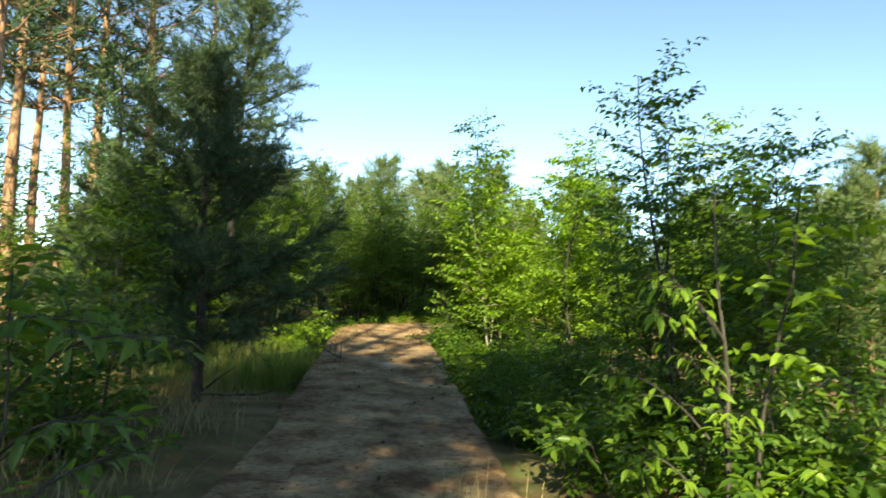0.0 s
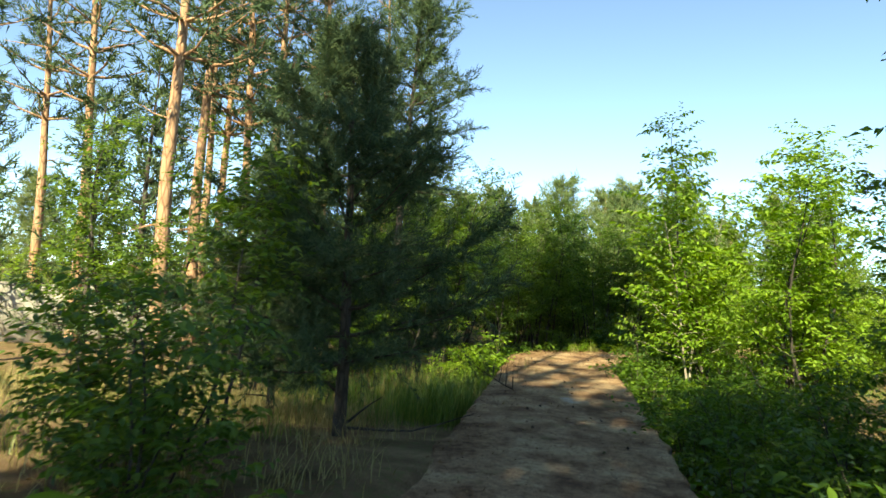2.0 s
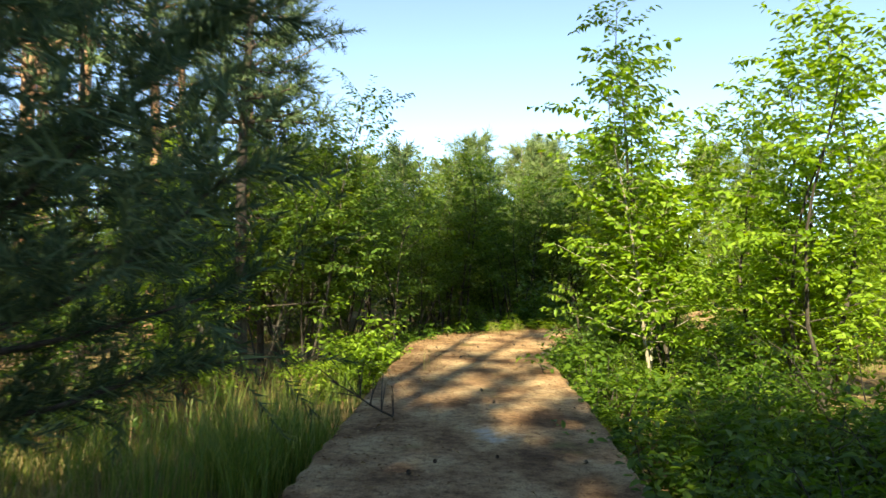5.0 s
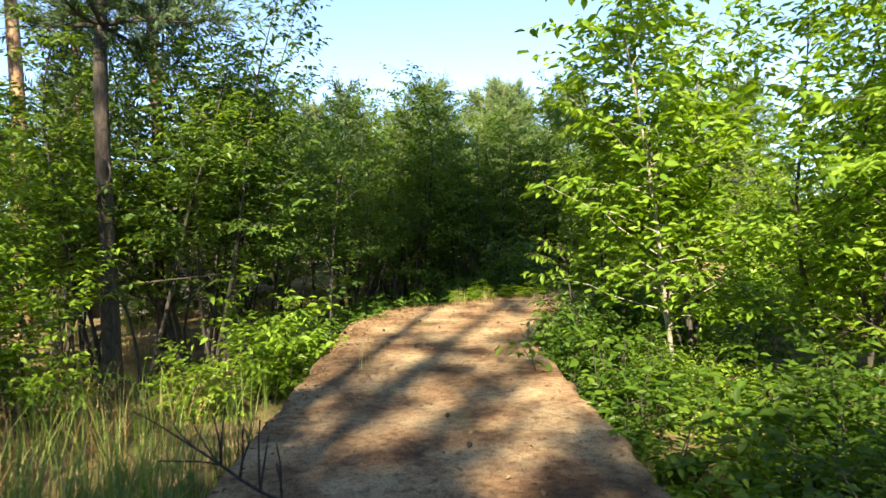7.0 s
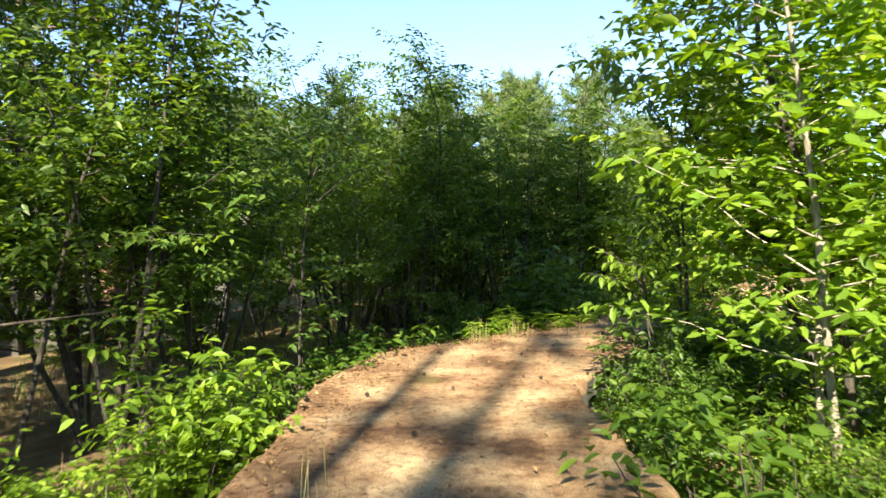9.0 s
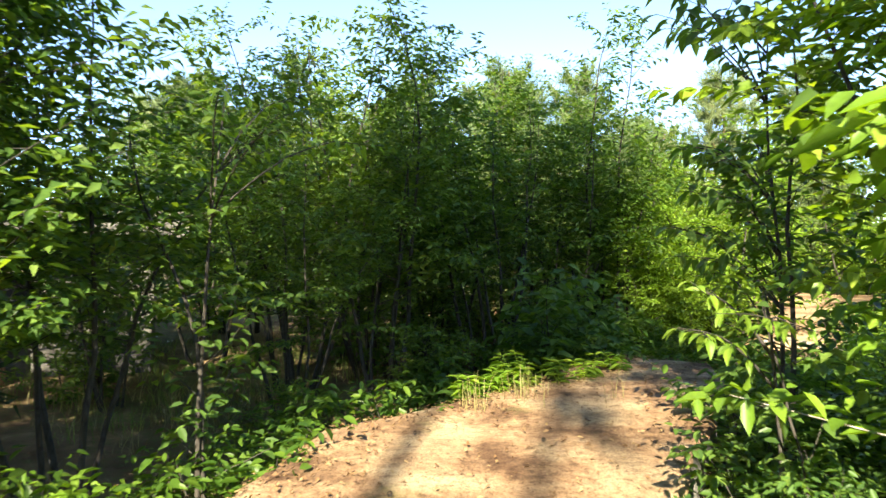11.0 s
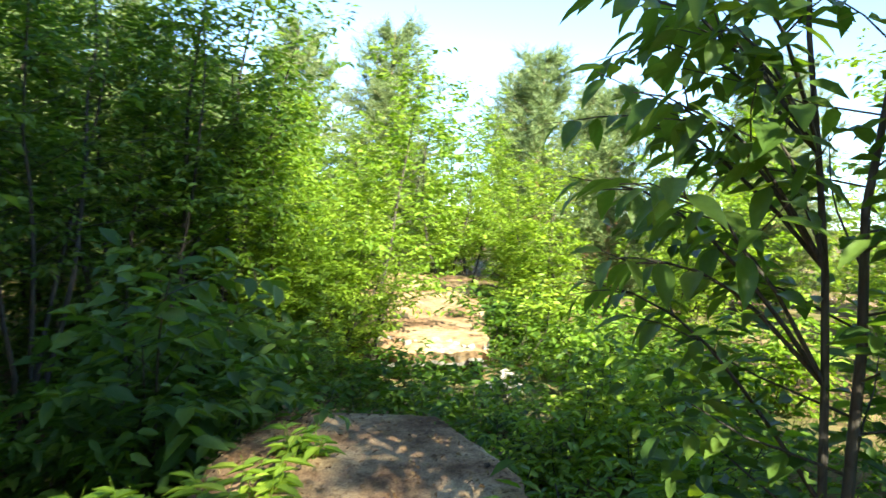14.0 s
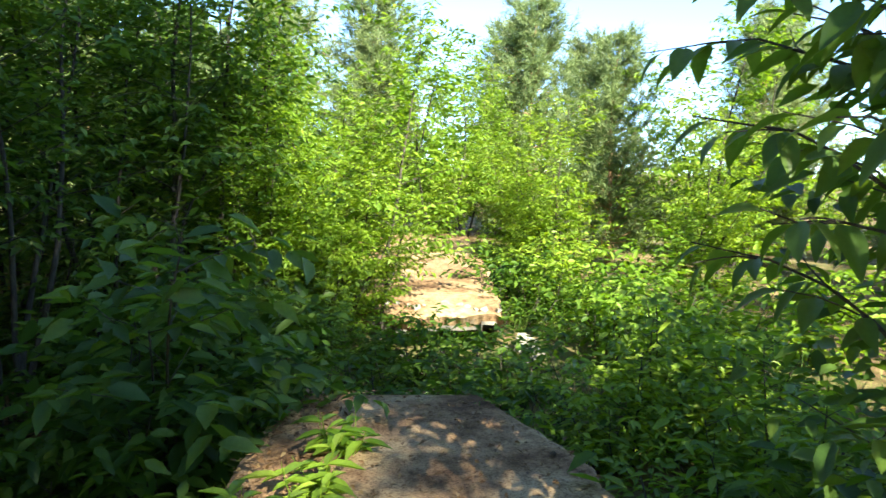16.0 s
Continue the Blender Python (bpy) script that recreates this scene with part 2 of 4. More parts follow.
def broadleaf(rng, height, stems=3, spread=0.5, leaf=0.085, density=1.0, low=0.12, reach=0.42, sag=0.0, twiggy=1.0, fine=False):
    """Limbs and leaves of a many-stemmed shrub or young tree."""
    limbs, P, D = [], [], []
    for s in range(stems):
        az = rng.uniform(0, 2 * np.pi) if stems > 1 else 0
        lean = rng.uniform(0.3, 1.0) * spread
        h = height * (1.0 if s == 0 else rng.uniform(0.6, 0.97))
        start = np.array([np.cos(az), np.sin(az), 0]) * 0.07 * stems ** 0.5 - [0, 0, 0.15]
        steps = 9
        stem = bent(rng, start, (np.cos(az) * lean, np.sin(az) * lean, 1.0), h + 0.15, steps, 0.09, 0.05)
        r0 = 0.006 + 0.0058 * h
        limbs.append((stem, np.linspace(r0, 0.004, steps + 1)))
        n = max(4, int(h * 9 * density))
        for b in range(n):
            f = low + (1 - low) * (b + rng.uniform(0, 0.8)) / n
            k = min(int(f * steps), steps - 1)
            p = stem[k] + (stem[k + 1] - stem[k]) * (f * steps - k)
            a = b * 2.4 + rng.normal(0, 0.4)
            L = height * reach * (1.0 - 0.58 * f) * rng.uniform(0.6, 1.2)
            el = rng.uniform(0.1, 0.75) - sag
            br = bent(rng, p, (np.cos(a), np.sin(a), el), L, 5, 0.14, 0.02 - sag * 0.06)
            limbs.append((br, np.linspace(max(0.004, r0 * 0.32 * (1.1 - f)), 0.002, 6)))
            m = max(4, int(L / 0.075 * twiggy))
            for q in range(m):
                g = 0.12 + 0.88 * (q + 0.5) / m
                j = min(int(g * 5), 4)
                tp = br[j] + (br[j + 1] - br[j]) * (g * 5 - j)
                bd = unit(br[j + 1] - br[j])
                ta = rng.uniform(0, 6.28)
                td = unit(bd * 0.8 + np.array([np.cos(ta), np.sin(ta), rng.uniform(-0.25, 0.55)]) * 0.9)
                tl = rng.uniform(0.12, 0.36)
                cnt = max(3, int(tl / (leaf * 0.42)))
                w = np.linspace(0.1, 1.0, cnt)[:, None]
                P.append(tp + td * tl * w - np.array([0, 0, 0.10]) * tl * w ** 2)
                D.append(np.repeat(td[None], cnt, 0))
    P, D = np.concatenate(P), np.concatenate(D)
    n = len(P)
    side = unit(np.cross(D, [0, 0, 1.0])) * np.where(np.arange(n) % 2, 1, -1)[:, None]
    way = unit(D * 0.55 + side * 0.9 + rng.normal(0, 0.28, (n, 3)) - [0, 0, 0.30])
    up = unit(np.array([0, 0, 1.0]) + rng.normal(0, 0.38, (n, 3)))
    size = leaf * rng.uniform(0.65, 1.25, n)
    return tubes(limbs, 5), leaf_blades(P, way, up, size, size * rng.uniform(0.40, 0.52, n), fine=fine)


def needle_shoots(rng, pos, way, shoot, needles, length, width):
    """Brushes of needles round short shoots: one thin blade each."""
    n = len(pos)
    way = unit(way)
    f = np.tile(np.linspace(0.05, 1.0, needles), (n, 1))
    az = rng.uniform(0, 6.28, (n, needles))
    ref = np.where(np.abs(way[:, 2:3]) > 0.9, [[1.0, 0, 0]], [[0, 0, 1.0]])
    u = unit(np.cross(way, ref))
    w = np.cross(way, u)
    out = np.cos(az)[..., None] * u[:, None] + np.sin(az)[..., None] * w[:, None]
    d = unit(way[:, None] * 0.75 + out * 0.75)
    p = pos[:, None] + way[:, None] * shoot * f[..., None]
    s = np.cross(d, out + rng.normal(0, 0.5, out.shape))
    s = unit(s) * width * 0.5
    L = length * rng.uniform(0.75, 1.15, (n, needles, 1))
    V = np.stack([p - s, p + s, p + d * L], 2).reshape(-1, 3)
    return V, np.arange(len(V)).reshape(-1, 3)


def pine(rng, height, clear, reach, whorl=0.4, per=5, shoots=12, needles=14, length=0.07, width=0.004, r0=0.1, droop=0.0, dead=0, round_top=0.7, low_reach=0.6):
    """Trunk, and bough by bough the wood and the needle brushes, of a Scots pine whose green crown begins at the height clear."""
    trunk = bent(rng, (0, 0, -0.2), (0, 0, 1), height + 0.2, 14, 0.018, 0.02)
    boughs = []
    for z in np.arange(clear, height - 0.1, whorl):
        f = (z - clear) / max(height - clear, 0.1)
        k = min(int((z + 0.2) / (height + 0.2) * 14), 13)
        p = trunk[k] + (trunk[k + 1] - trunk[k]) * ((z + 0.2) / (height + 0.2) * 14 - k)
        for b in range(per):
            a = b * 6.28 / per + rng.uniform(-0.5, 0.5) + z * 3
            L = reach * (1 - f) ** round_top * min(1.0, low_reach + f * 2.2) * rng.uniform(0.6, 1.15) + 0.15
            br = bent(rng, p, (np.cos(a), np.sin(a), 0.1 + 0.5 * f - droop), L, 5, 0.12, 0.07)
            limbs = [(br, np.linspace(max(0.006, r0 * 0.28 * (1 - f)), 0.003, 6))]
            m = max(4, int(shoots * (0.35 + L / reach)))
            g = rng.uniform(0.08, 1.0, m)
            j = np.minimum((g * 5).astype(int), 4)
            q = br[j] + (br[j + 1] - br[j]) * (g * 5 - j)[:, None]
            bd = unit(br[j + 1] - br[j])
            off = rng.normal(0, 1, (m, 3)) * [1, 1, 0.8]
            tw = unit(bd * 0.9 + off * 0.7 + [0, 0, 0.22])
            tl = rng.uniform(0.06, 0.42, (m, 1)) * min(1.0, L)
            limbs += [(np.stack([q[i], q[i] + tw[i] * tl[i]]), np.array([0.004, 0.002])) for i in range(0, m, 2) if width < 0.01]
            P, D = np.concatenate([q, q + tw * tl, q + tw * tl * 0.5]), np.concatenate([unit(bd + tw), tw, tw])
            boughs.append((tubes(limbs, 4), needle_shoots(rng, P, D, length * 1.6, needles, length, width)))
    wood = [(trunk, np.linspace(r0, 0.012, 15))]
    for _ in range(dead):
        z = rng.uniform(clear * 0.25, clear)
        k = min(int((z + 0.2) / (height + 0.2) * 14), 13)
        a = rng.uniform(0, 6.28)
        wood.append((bent(rng, trunk[k], (np.cos(a), np.sin(a), rng.uniform(-0.3, 0.5)), rng.uniform(0.4, 1.6), 4, 0.15), np.linspace(0.018, 0.004, 5)))
    return wood, boughs


def joined(pieces):
    """Several point and face arrays as one."""
    V, F, base = [], [], 0
    for v, f in pieces:
        V.append(v)
        F.append(np.asarray(f) + base)
        base += len(v)
    return np.concatenate(V), np.concatenate(F)


def plant(name, wood, crown, bark, leafage, label, category):
    """A standing plant: trunk and crown under one base."""
    ob = new(name)
    part("trunk", mesh_from("trunk", *wood, bark, True), ob)
    part("crown", mesh_from("crown", *crown, leafage), ob)
    ob.matrix_basis = pose(0, 0, -60)
    return tagged(ob, label, category)


def stand(x, y, turn=0.0, size=1.0, tip=0.0, z=None):
    """A pose with its foot on the ground."""
    return pose(x, y, (ground_z(x, y) if z is None else z) - 0.03, tip, 0, turn) @ Matrix.Scale(size, 4)


# ---------------------------------------------------------------- ground and slabs
SLAB_ROWS = [((-1.2, -4.0), (1.2, -4.0)), ((-1.45, 1.0), (1.0, 1.0)), ((-1.65, 5.5), (0.70, 5.5)), ((-2.0, 10.7), (0.27, 10.7)),
             ((-2.27, 13.7), (0.05, 13.7)), ((-2.5, 16.4), (-0.22, 16.4)), ((-2.72, 18.6), (-0.45, 18.3)),
             ((-2.45, 20.3), (-0.10, 19.4)), ((-1.55, 21.15), (0.42, 20.5)), ((-0.80, 22.0), (0.72, 21.4)),
             ((-0.30, 22.85), (1.02, 22.1)), ((0.30, 23.45), (1.15, 22.95))]
FAR_ROWS = [((2.0, 27.45), (3.92, 25.98)), ((3.75, 29.75), (5.58, 28.38)), ((5.4, 32.2), (7.2, 31.0)), ((6.0, 33.0), (7.8, 31.8))]


def slab_height(x, y):
    if y < 24.2:
        return max(0.0, 0.30 - 0.05 * y)
    run = (x - 2.95) * 0.61 + (y - 26.75) * 0.79          # the far slab has sunk at its broken end
    return -0.34 + 0.19 * min(1.0, run / 3.0) + 0.12 * min(1.0, max(0.0, (run - 3.0) / 3.0))


def corridor(x, y):
    """Distance outside the walked slab; negative on it."""
    best = 9.0
    for rows in (SLAB_ROWS, FAR_ROWS):
        for (la, ra), (lb, rb) in zip(rows, rows[1:]):
            a, b = (Vector(la) + Vector(ra)) / 2, (Vector(lb) + Vector(rb)) / 2
            half = ((Vector(la) - Vector(ra)).length + (Vector(lb) - Vector(rb)).length) / 4
            ab = b - a
            f = min(1, max(0, (Vector((x, y)) - a).dot(ab) / ab.length_squared))
            best = min(best, (Vector((x, y)) - a - ab * f).length - half)
    return best


def ground_z(x, y):
    """The woodland floor beside the slab: level with it at first, lower further on."""
    left = x < -0.3
    f = min(1.0, max(0.0, (y - 6.5) / 8.0 if left else (y - 3.0) / 9.0))
    f = f * f * (3 - 2 * f)
    g = (max(0.06, 0.26 - 0.04 * y) if left else 0.22) - 0.74 * f
    if x > 0:
        g -= 0.12 * min(1, x / 3)
    g += 0.12 * noise.noise((x * 0.35, y * 0.35, 3.1)) + 0.04 * noise.noise((x * 1.3, y * 1.3, 7.7))
    r = math.hypot(x, y - 12)
    if r > 30:
        g += (r - 30) * 0.004
    d = corridor(x, y)
    if d < 0.45 and y < 10:
        cover = 0.02 + 0.07 * noise.noise((x * 1.1, y * 0.8, 5.5)) + max(-0.09, d * 0.3) if left else -0.07
        g = min(g, slab_height(x, y) + cover)
    # the hollow under and before the sunken slab
    a, b = Vector((1.3, 23.9)), Vector((4.9, 28.6))
    k = min(1.0, max(0.0, (Vector((x, y)) - a).dot(b - a) / (b - a).length_squared))
    off = (Vector((x, y)) - a - (b - a) * k).length
    g -= 0.22 * min(1.0, max(0.0, 1.5 - off / 0.75))
    return g


def build_ground():
    near = np.arange(-14, 14.01, 0.25)
    far = np.array([1, 2.5, 5, 9, 16, 30, 60, 150, 500, 1500])
    xs = np.concatenate([-14 - far[::-1], near, 14 + far])
    ys = np.concatenate([-6 - far[::-1], np.arange(-6, 38.01, 0.25), 38 + far])
    V = np.array([(x, y, ground_z(x, y)) for y in ys for x in xs])
    nx = len(xs)
    i, j = np.meshgrid(np.arange(len(ys) - 1), np.arange(nx - 1), indexing="ij")
    a = i * nx + j
    F = np.stack([a, a + 1, a + nx + 1, a + nx], -1).reshape(-1, 4)
    ob = new("ground", mesh_from("ground", V, F, GROUND, True))
    return tagged(ob, "brown woodland floor of needles, leaf litter and moss", "ground", kind="structure")


build_ground()


def build_slab(name, rows, thick, label, seed, ragged_start=0.0):
    """A long concrete top with slightly uneven litter on it and worn edges."""
    rng = np.random.default_rng(seed)
    lefts, rights = (np.array([r[s] for r in rows], float) for s in (0, 1))
    seg = np.r_[0, np.cumsum(np.linalg.norm(np.diff((lefts + rights) / 2, axis=0), axis=1))]
    along = np.linspace(0, seg[-1], int(seg[-1] / 0.10))
    L = np.stack([np.interp(along, seg, lefts[:, k]) for k in (0, 1)], 1)
    R = np.stack([np.interp(along, seg, rights[:, k]) for k in (0, 1)], 1)
    across = np.r_[0, 0.012, np.linspace(0.03, 0.97, 75 if ragged_start else 21), 0.988, 1]
    n, m = len(along), len(across)
    V = np.zeros((n, m, 3))
    for i in range(n):
        wob = [0.035 * noise.noise((along[i] * 1.7, s, seed)) + 0.02 * noise.noise((along[i] * 6, s, seed)) for s in (1.0, 5.0)]
        for j, f in enumerate(across):
            g = f + (1 - f) * wob[0] + f * wob[1]
            x, y = L[i] + (R[i] - L[i]) * g
            if ragged_start:
                k = max(0.0, 1 - along[i] / 0.7)
                jag = ragged_start * k * (1.0 * noise.noise((f * 5, seed, 0.3)) + 0.6 * noise.noise((f * 9, seed, 1.3)) + 0.35 * noise.noise((f * 23, seed, 2.3)))
                fwd = unit((lefts[1] + rights[1] - lefts[0] - rights[0])[None])[0]
                x, y = np.array([x, y]) + fwd * jag
            z = slab_height(x, y) + 0.012 * noise.noise((x * 0.7, y * 0.7, 1)) + 0.003 * noise.noise((x * 5, y * 5, 2)) + 0.003 * noise.noise((x * 19, y * 19, 4))
            z -= 0.035 if f in (0, 1) else 0.0
            if ragged_start:
                z -= max(0.0, 1 - along[i] / 0.32) ** 2 * (0.05 + 0.06 * noise.noise((f * 9, seed, 5.3)) + 0.02 * noise.noise((f * 19, seed, 6.3)))
            V[i, j] = x, y, z
    top = V.reshape(-1, 3)
    low = top.copy()
    low[:, 2] -= thick
    if ragged_start:
        for j in range(m):
            f = across[j]
            low[j, :2] += fwd * (0.12 + 0.10 * noise.noise((f * 11, seed, 8.3)) + 0.02 * noise.noise((f * 23, seed, 8.3)))
            low[j, 2] += 0.075 + 0.06 * noise.noise((f * 15, seed, 9.3)) + 0.05 * noise.noise((f * 21, seed, 9.3))
    i, j = np.meshgrid(np.arange(n - 1), np.arange(m - 1), indexing="ij")
    a = (i * m + j).ravel()
    quads = [np.stack([a, a + 1, a + m + 1, a + m], -1), np.stack([a, a + m, a + m + 1, a + 1], -1) + n * m]
    rim = np.r_[np.arange(m), np.arange(1, n) * m + m - 1, (n - 1) * m + np.arange(m - 2, -1, -1), np.arange(n - 2, 0, -1) * m]
    nxt = np.roll(rim, -1)
    quads.append(np.stack([rim, rim + n * m, nxt + n * m, nxt], -1))
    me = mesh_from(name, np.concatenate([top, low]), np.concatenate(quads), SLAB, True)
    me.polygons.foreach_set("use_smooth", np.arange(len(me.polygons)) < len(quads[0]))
    # sides and underside take the concrete with shade in its colour
    me.materials.append(CONCRETE_SHADE)
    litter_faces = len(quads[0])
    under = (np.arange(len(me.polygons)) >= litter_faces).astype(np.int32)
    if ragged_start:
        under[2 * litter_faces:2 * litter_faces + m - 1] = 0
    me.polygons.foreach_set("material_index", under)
    ob = new(name, me)
    return tagged(ob, label, "path", kind="structure")


build_slab("pavement_near", SLAB_ROWS, 0.16, "raised concrete path covered with pine needles and litter", 1)
build_slab("pavement_far", FAR_ROWS, 0.22, "sunlit concrete slab with brown litter and a broken edge", 2, 0.17)


def build_wall(name, rows, side, inset, label):
    """A rough concrete wall under a slab's edge."""
    pts = []
    for l, r in rows:
        l, r = Vector(l), Vector(r)
        w = (r - l).normalized()
        pts.append(l + w * inset if side == 0 else r - w * inset)
    V, F = [], []
    out = []
    for k, (a, b) in enumerate(zip(pts, pts[1:])):
        steps = max(2, int((b - a).length / 0.25))
        out += [a + (b - a) * s / steps for s in range(steps)]
    out.append(pts[-1])
    for k, p in enumerate(out):
        q = out[min(k + 1, len(out) - 1)] - out[max(k - 1, 0)]
        nrm = Vector((q.y, -q.x)).normalized() * 0.09
        for s, z in ((1, slab_height(*p) - 0.13), (1, -1.3), (-1, -1.3), (-1, slab_height(*p) - 0.13)):
            j = 0.02 * noise.noise((p.x * 3, p.y * 3, z))
            V.append((p.x + nrm.x * s + j, p.y + nrm.y * s + j, z))
        if k:
            b = len(V) - 8
            F += [(b + i, b + (i + 1) % 4, b + 4 + (i + 1) % 4, b + 4 + i) for i in range(4)]
    tagged(new(name, mesh_from(name, V, F, CONCRETE)), label, "wall", kind="structure")


for k, rows in enumerate((SLAB_ROWS[2:], FAR_ROWS)):
    build_wall(f"wall_{2 * k + 1}", rows, 0, 0.18, "rough weathered concrete wall under the slab edge")
    build_wall(f"wall_{2 * k + 2}", rows, 1, 0.16, "rough weathered concrete wall under the slab edge")


rng = np.random.default_rng(5)

# ---------------------------------------------------------------- plant kinds, each grown once
def shrub_kind(seed, height, stems, spread, leaf, leafage, label, name="shrub", density=1.0, low=0.1, reach=0.42, category="shrub", bark=BARK, twiggy=1.0, fine=False):
    wood, crown = broadleaf(np.random.default_rng(seed), height, stems, spread, leaf, density, low, reach, 0.0, twiggy, fine)
    return plant(name, wood, crown, bark, leafage, label, category)


KINDS = {}
DARK, SUNNY = "leafy bird cherry with thin dark stems and dense foliage", "sunlit young tree with fresh yellow-green leaves"
KINDS["tall_a"] = shrub_kind(11, 4.6, 5, 0.28, 0.095, LEAF, DARK, "young_tree", 0.72, 0.36, 0.30, "tree", twiggy=1.1)
KINDS["tall_b"] = shrub_kind(12, 4.4, 5, 0.27, 0.095, LEAF, DARK, "young_tree", 0.70, 0.36, 0.31, "tree", twiggy=1.1)
KINDS["tall_c"] = shrub_kind(13, 4.8, 7, 0.32, 0.095, LEAF, "many-stemmed dark green thicket tree", "young_tree", 0.58, 0.38, 0.27, "tree", twiggy=1.02)
KINDS["fresh_a"] = shrub_kind(21, 4.4, 3, 0.26, 0.095, LEAF_FRESH, SUNNY, "young_tree", 0.72, 0.2, 0.32, "tree", fine=True, twiggy=1.15)
KINDS["fresh_b"] = shrub_kind(22, 3.6, 4, 0.3, 0.095, LEAF_FRESH, SUNNY, "young_tree", 0.9, 0.08, 0.34, "tree", twiggy=1.5)
KINDS["fresh_c"] = shrub_kind(23, 4.1, 2, 0.2, 0.115, LEAF_FRESH, "sunlit young tree with a pale trunk and fresh leaves", "young_tree", 1.4, 0.2, 0.32, "tree", BARK_PALE, fine=True)
KINDS["fresh_tall"] = shrub_kind(26, 6.2, 4, 0.24, 0.115, LEAF_FRESH, "tall slender sunlit tree with fresh yellow-green leaves", "young_tree", 0.62, 0.3, 0.2, "tree", fine=True, twiggy=1.3)
KINDS["sapling"] = shrub_kind(25, 3.1, 2, 0.22, 0.10, LEAF, "slender broad-leaved sapling with a bare lower stem", "young_tree", 1.1, 0.5, 0.25, "tree", fine=True)
KINDS["bush_a"] = shrub_kind(31, 1.9, 5, 0.55, 0.105, LEAF, "dense green leafy shrub", density=0.95, low=0.05, reach=0.48, fine=True)
KINDS["bush_d"] = shrub_kind(34, 1.6, 5, 0.6, 0.078, LEAF_HERB, "dense small-leaved green shrub", density=1.2, low=0.04, reach=0.5)
KINDS["bush_c"] = shrub_kind(33, 1.8, 5, 0.6, 0.155, LEAF, "dark shrub with large pointed leaves", density=0.85, low=0.05, reach=0.5, fine=True)
KINDS["bush_b"] = shrub_kind(32, 1.7, 5, 0.6, 0.135, LEAF_FRESH, "bright green leafy shrub", density=0.95, low=0.05, reach=0.48, fine=True)
KINDS["low_a"] = shrub_kind(41, 0.75, 5, 0.8, 0.10, LEAF_HERB, "low green undergrowth bush", "undergrowth_bush", 0.62, 0.05, 0.6, fine=True)
KINDS["low_b"] = shrub_kind(42, 0.6, 5, 0.9, 0.105, LEAF_FRESH, "low bright green undergrowth bush", "undergrowth_bush", 0.7, 0.05, 0.6, fine=True)
KINDS["far_a"] = shrub_kind(61, 6.5, 2, 0.2, 0.27, LEAF, "leafy green tree at the back of the clearing", "tree", 0.5, 0.04, 0.34, "tree", twiggy=0.5)
KINDS["far_b"] = shrub_kind(62, 6.0, 3, 0.25, 0.25, LEAF_FRESH, "light green leafy tree at the back of the clearing", "tree", 0.4, 0.04, 0.34, "tree", twiggy=0.5)


def pine_kind(seed, name, label, bark, leafage, split=False, **kw):
    wood, boughs = pine(np.random.default_rng(seed), **kw)
    ob = new(name)
    trunk = part("trunk", mesh_from("trunk", *(tubes(wood, 12) if split else joined([tubes(wood, 10)] + [w for w, _ in boughs])), bark, True), ob)
    if split:
        for w, green in boughs:
            bough = part("bough", mesh_from("bough", *w, bark, True), ob)
            part("needles", mesh_from("needles", *green, leafage), bough)
    else:
        part("crown", mesh_from("crown", *joined([g for _, g in boughs]), leafage), ob)
    ob.matrix_basis = pose(0, 0, -60)
    return tagged(ob, label, "tree")


KINDS["young_pine"] = pine_kind(51, "young_pine", "dark young Scots pine with spreading lower boughs", BARK_YOUNG, NEEDLE, True,
                                height=4.3, clear=0.78, reach=1.8, whorl=0.28, per=6, shoots=26, needles=18, length=0.10, width=0.010, r0=0.075, dead=4, droop=0.06, round_top=0.8, low_reach=0.85)
KINDS["dark_pine"] = pine_kind(59, "pine_tree", "dark Scots pine with a full crown over a bare lower trunk", BARK_YOUNG, NEEDLE,
                               height=10.5, clear=4.4, reach=1.7, whorl=0.42, per=6, shoots=16, needles=12, length=0.14, width=0.018, r0=0.12, dead=5, low_reach=0.85)
KINDS["tall_pine"] = pine_kind(52, "pine_tree", "tall Scots pine with an orange flaking trunk", BARK_PINE, NEEDLE,
                               height=16, clear=7.0, reach=2.6, whorl=0.8, per=5, shoots=6, needles=6, length=0.24, width=0.045, r0=0.19, dead=10)
KINDS["bare_pine"] = pine_kind(55, "pine_tree", "tall Scots pine with a long bare trunk, standing out of view", BARK_PINE, NEEDLE,
                               height=19.2, clear=13.9, reach=2.75, whorl=0.55, per=6, shoots=10, needles=7, length=0.24, width=0.055, r0=0.16, dead=3, low_reach=0.9)
KINDS["thin_pine"] = pine_kind(56, "pine_tree", "slender Scots pine with a thin open crown, added unseen for dappled shade", BARK_PINE, NEEDLE,
                               height=12.6, clear=7.5, reach=1.7, whorl=0.7, per=3, shoots=7, needles=7, length=0.22, width=0.032, r0=0.12, dead=3)
KINDS["shade_pine"] = pine_kind(57, "pine_tree", "full-crowned Scots pine added unseen behind the start for shade", BARK_PINE, NEEDLE,
                                height=16, clear=7.0, reach=2.8, whorl=0.6, per=6, shoots=9, needles=7, length=0.26, width=0.06, r0=0.18)
KINDS["high_pine"] = pine_kind(58, "pine_tree", "Scots pine with a short high crown, added unseen for shade", BARK_PINE, NEEDLE,
                               height=12.4, clear=8.3, reach=2.5, whorl=0.5, per=6, shoots=9, needles=7, length=0.25, width=0.06, r0=0.15, low_reach=0.9)
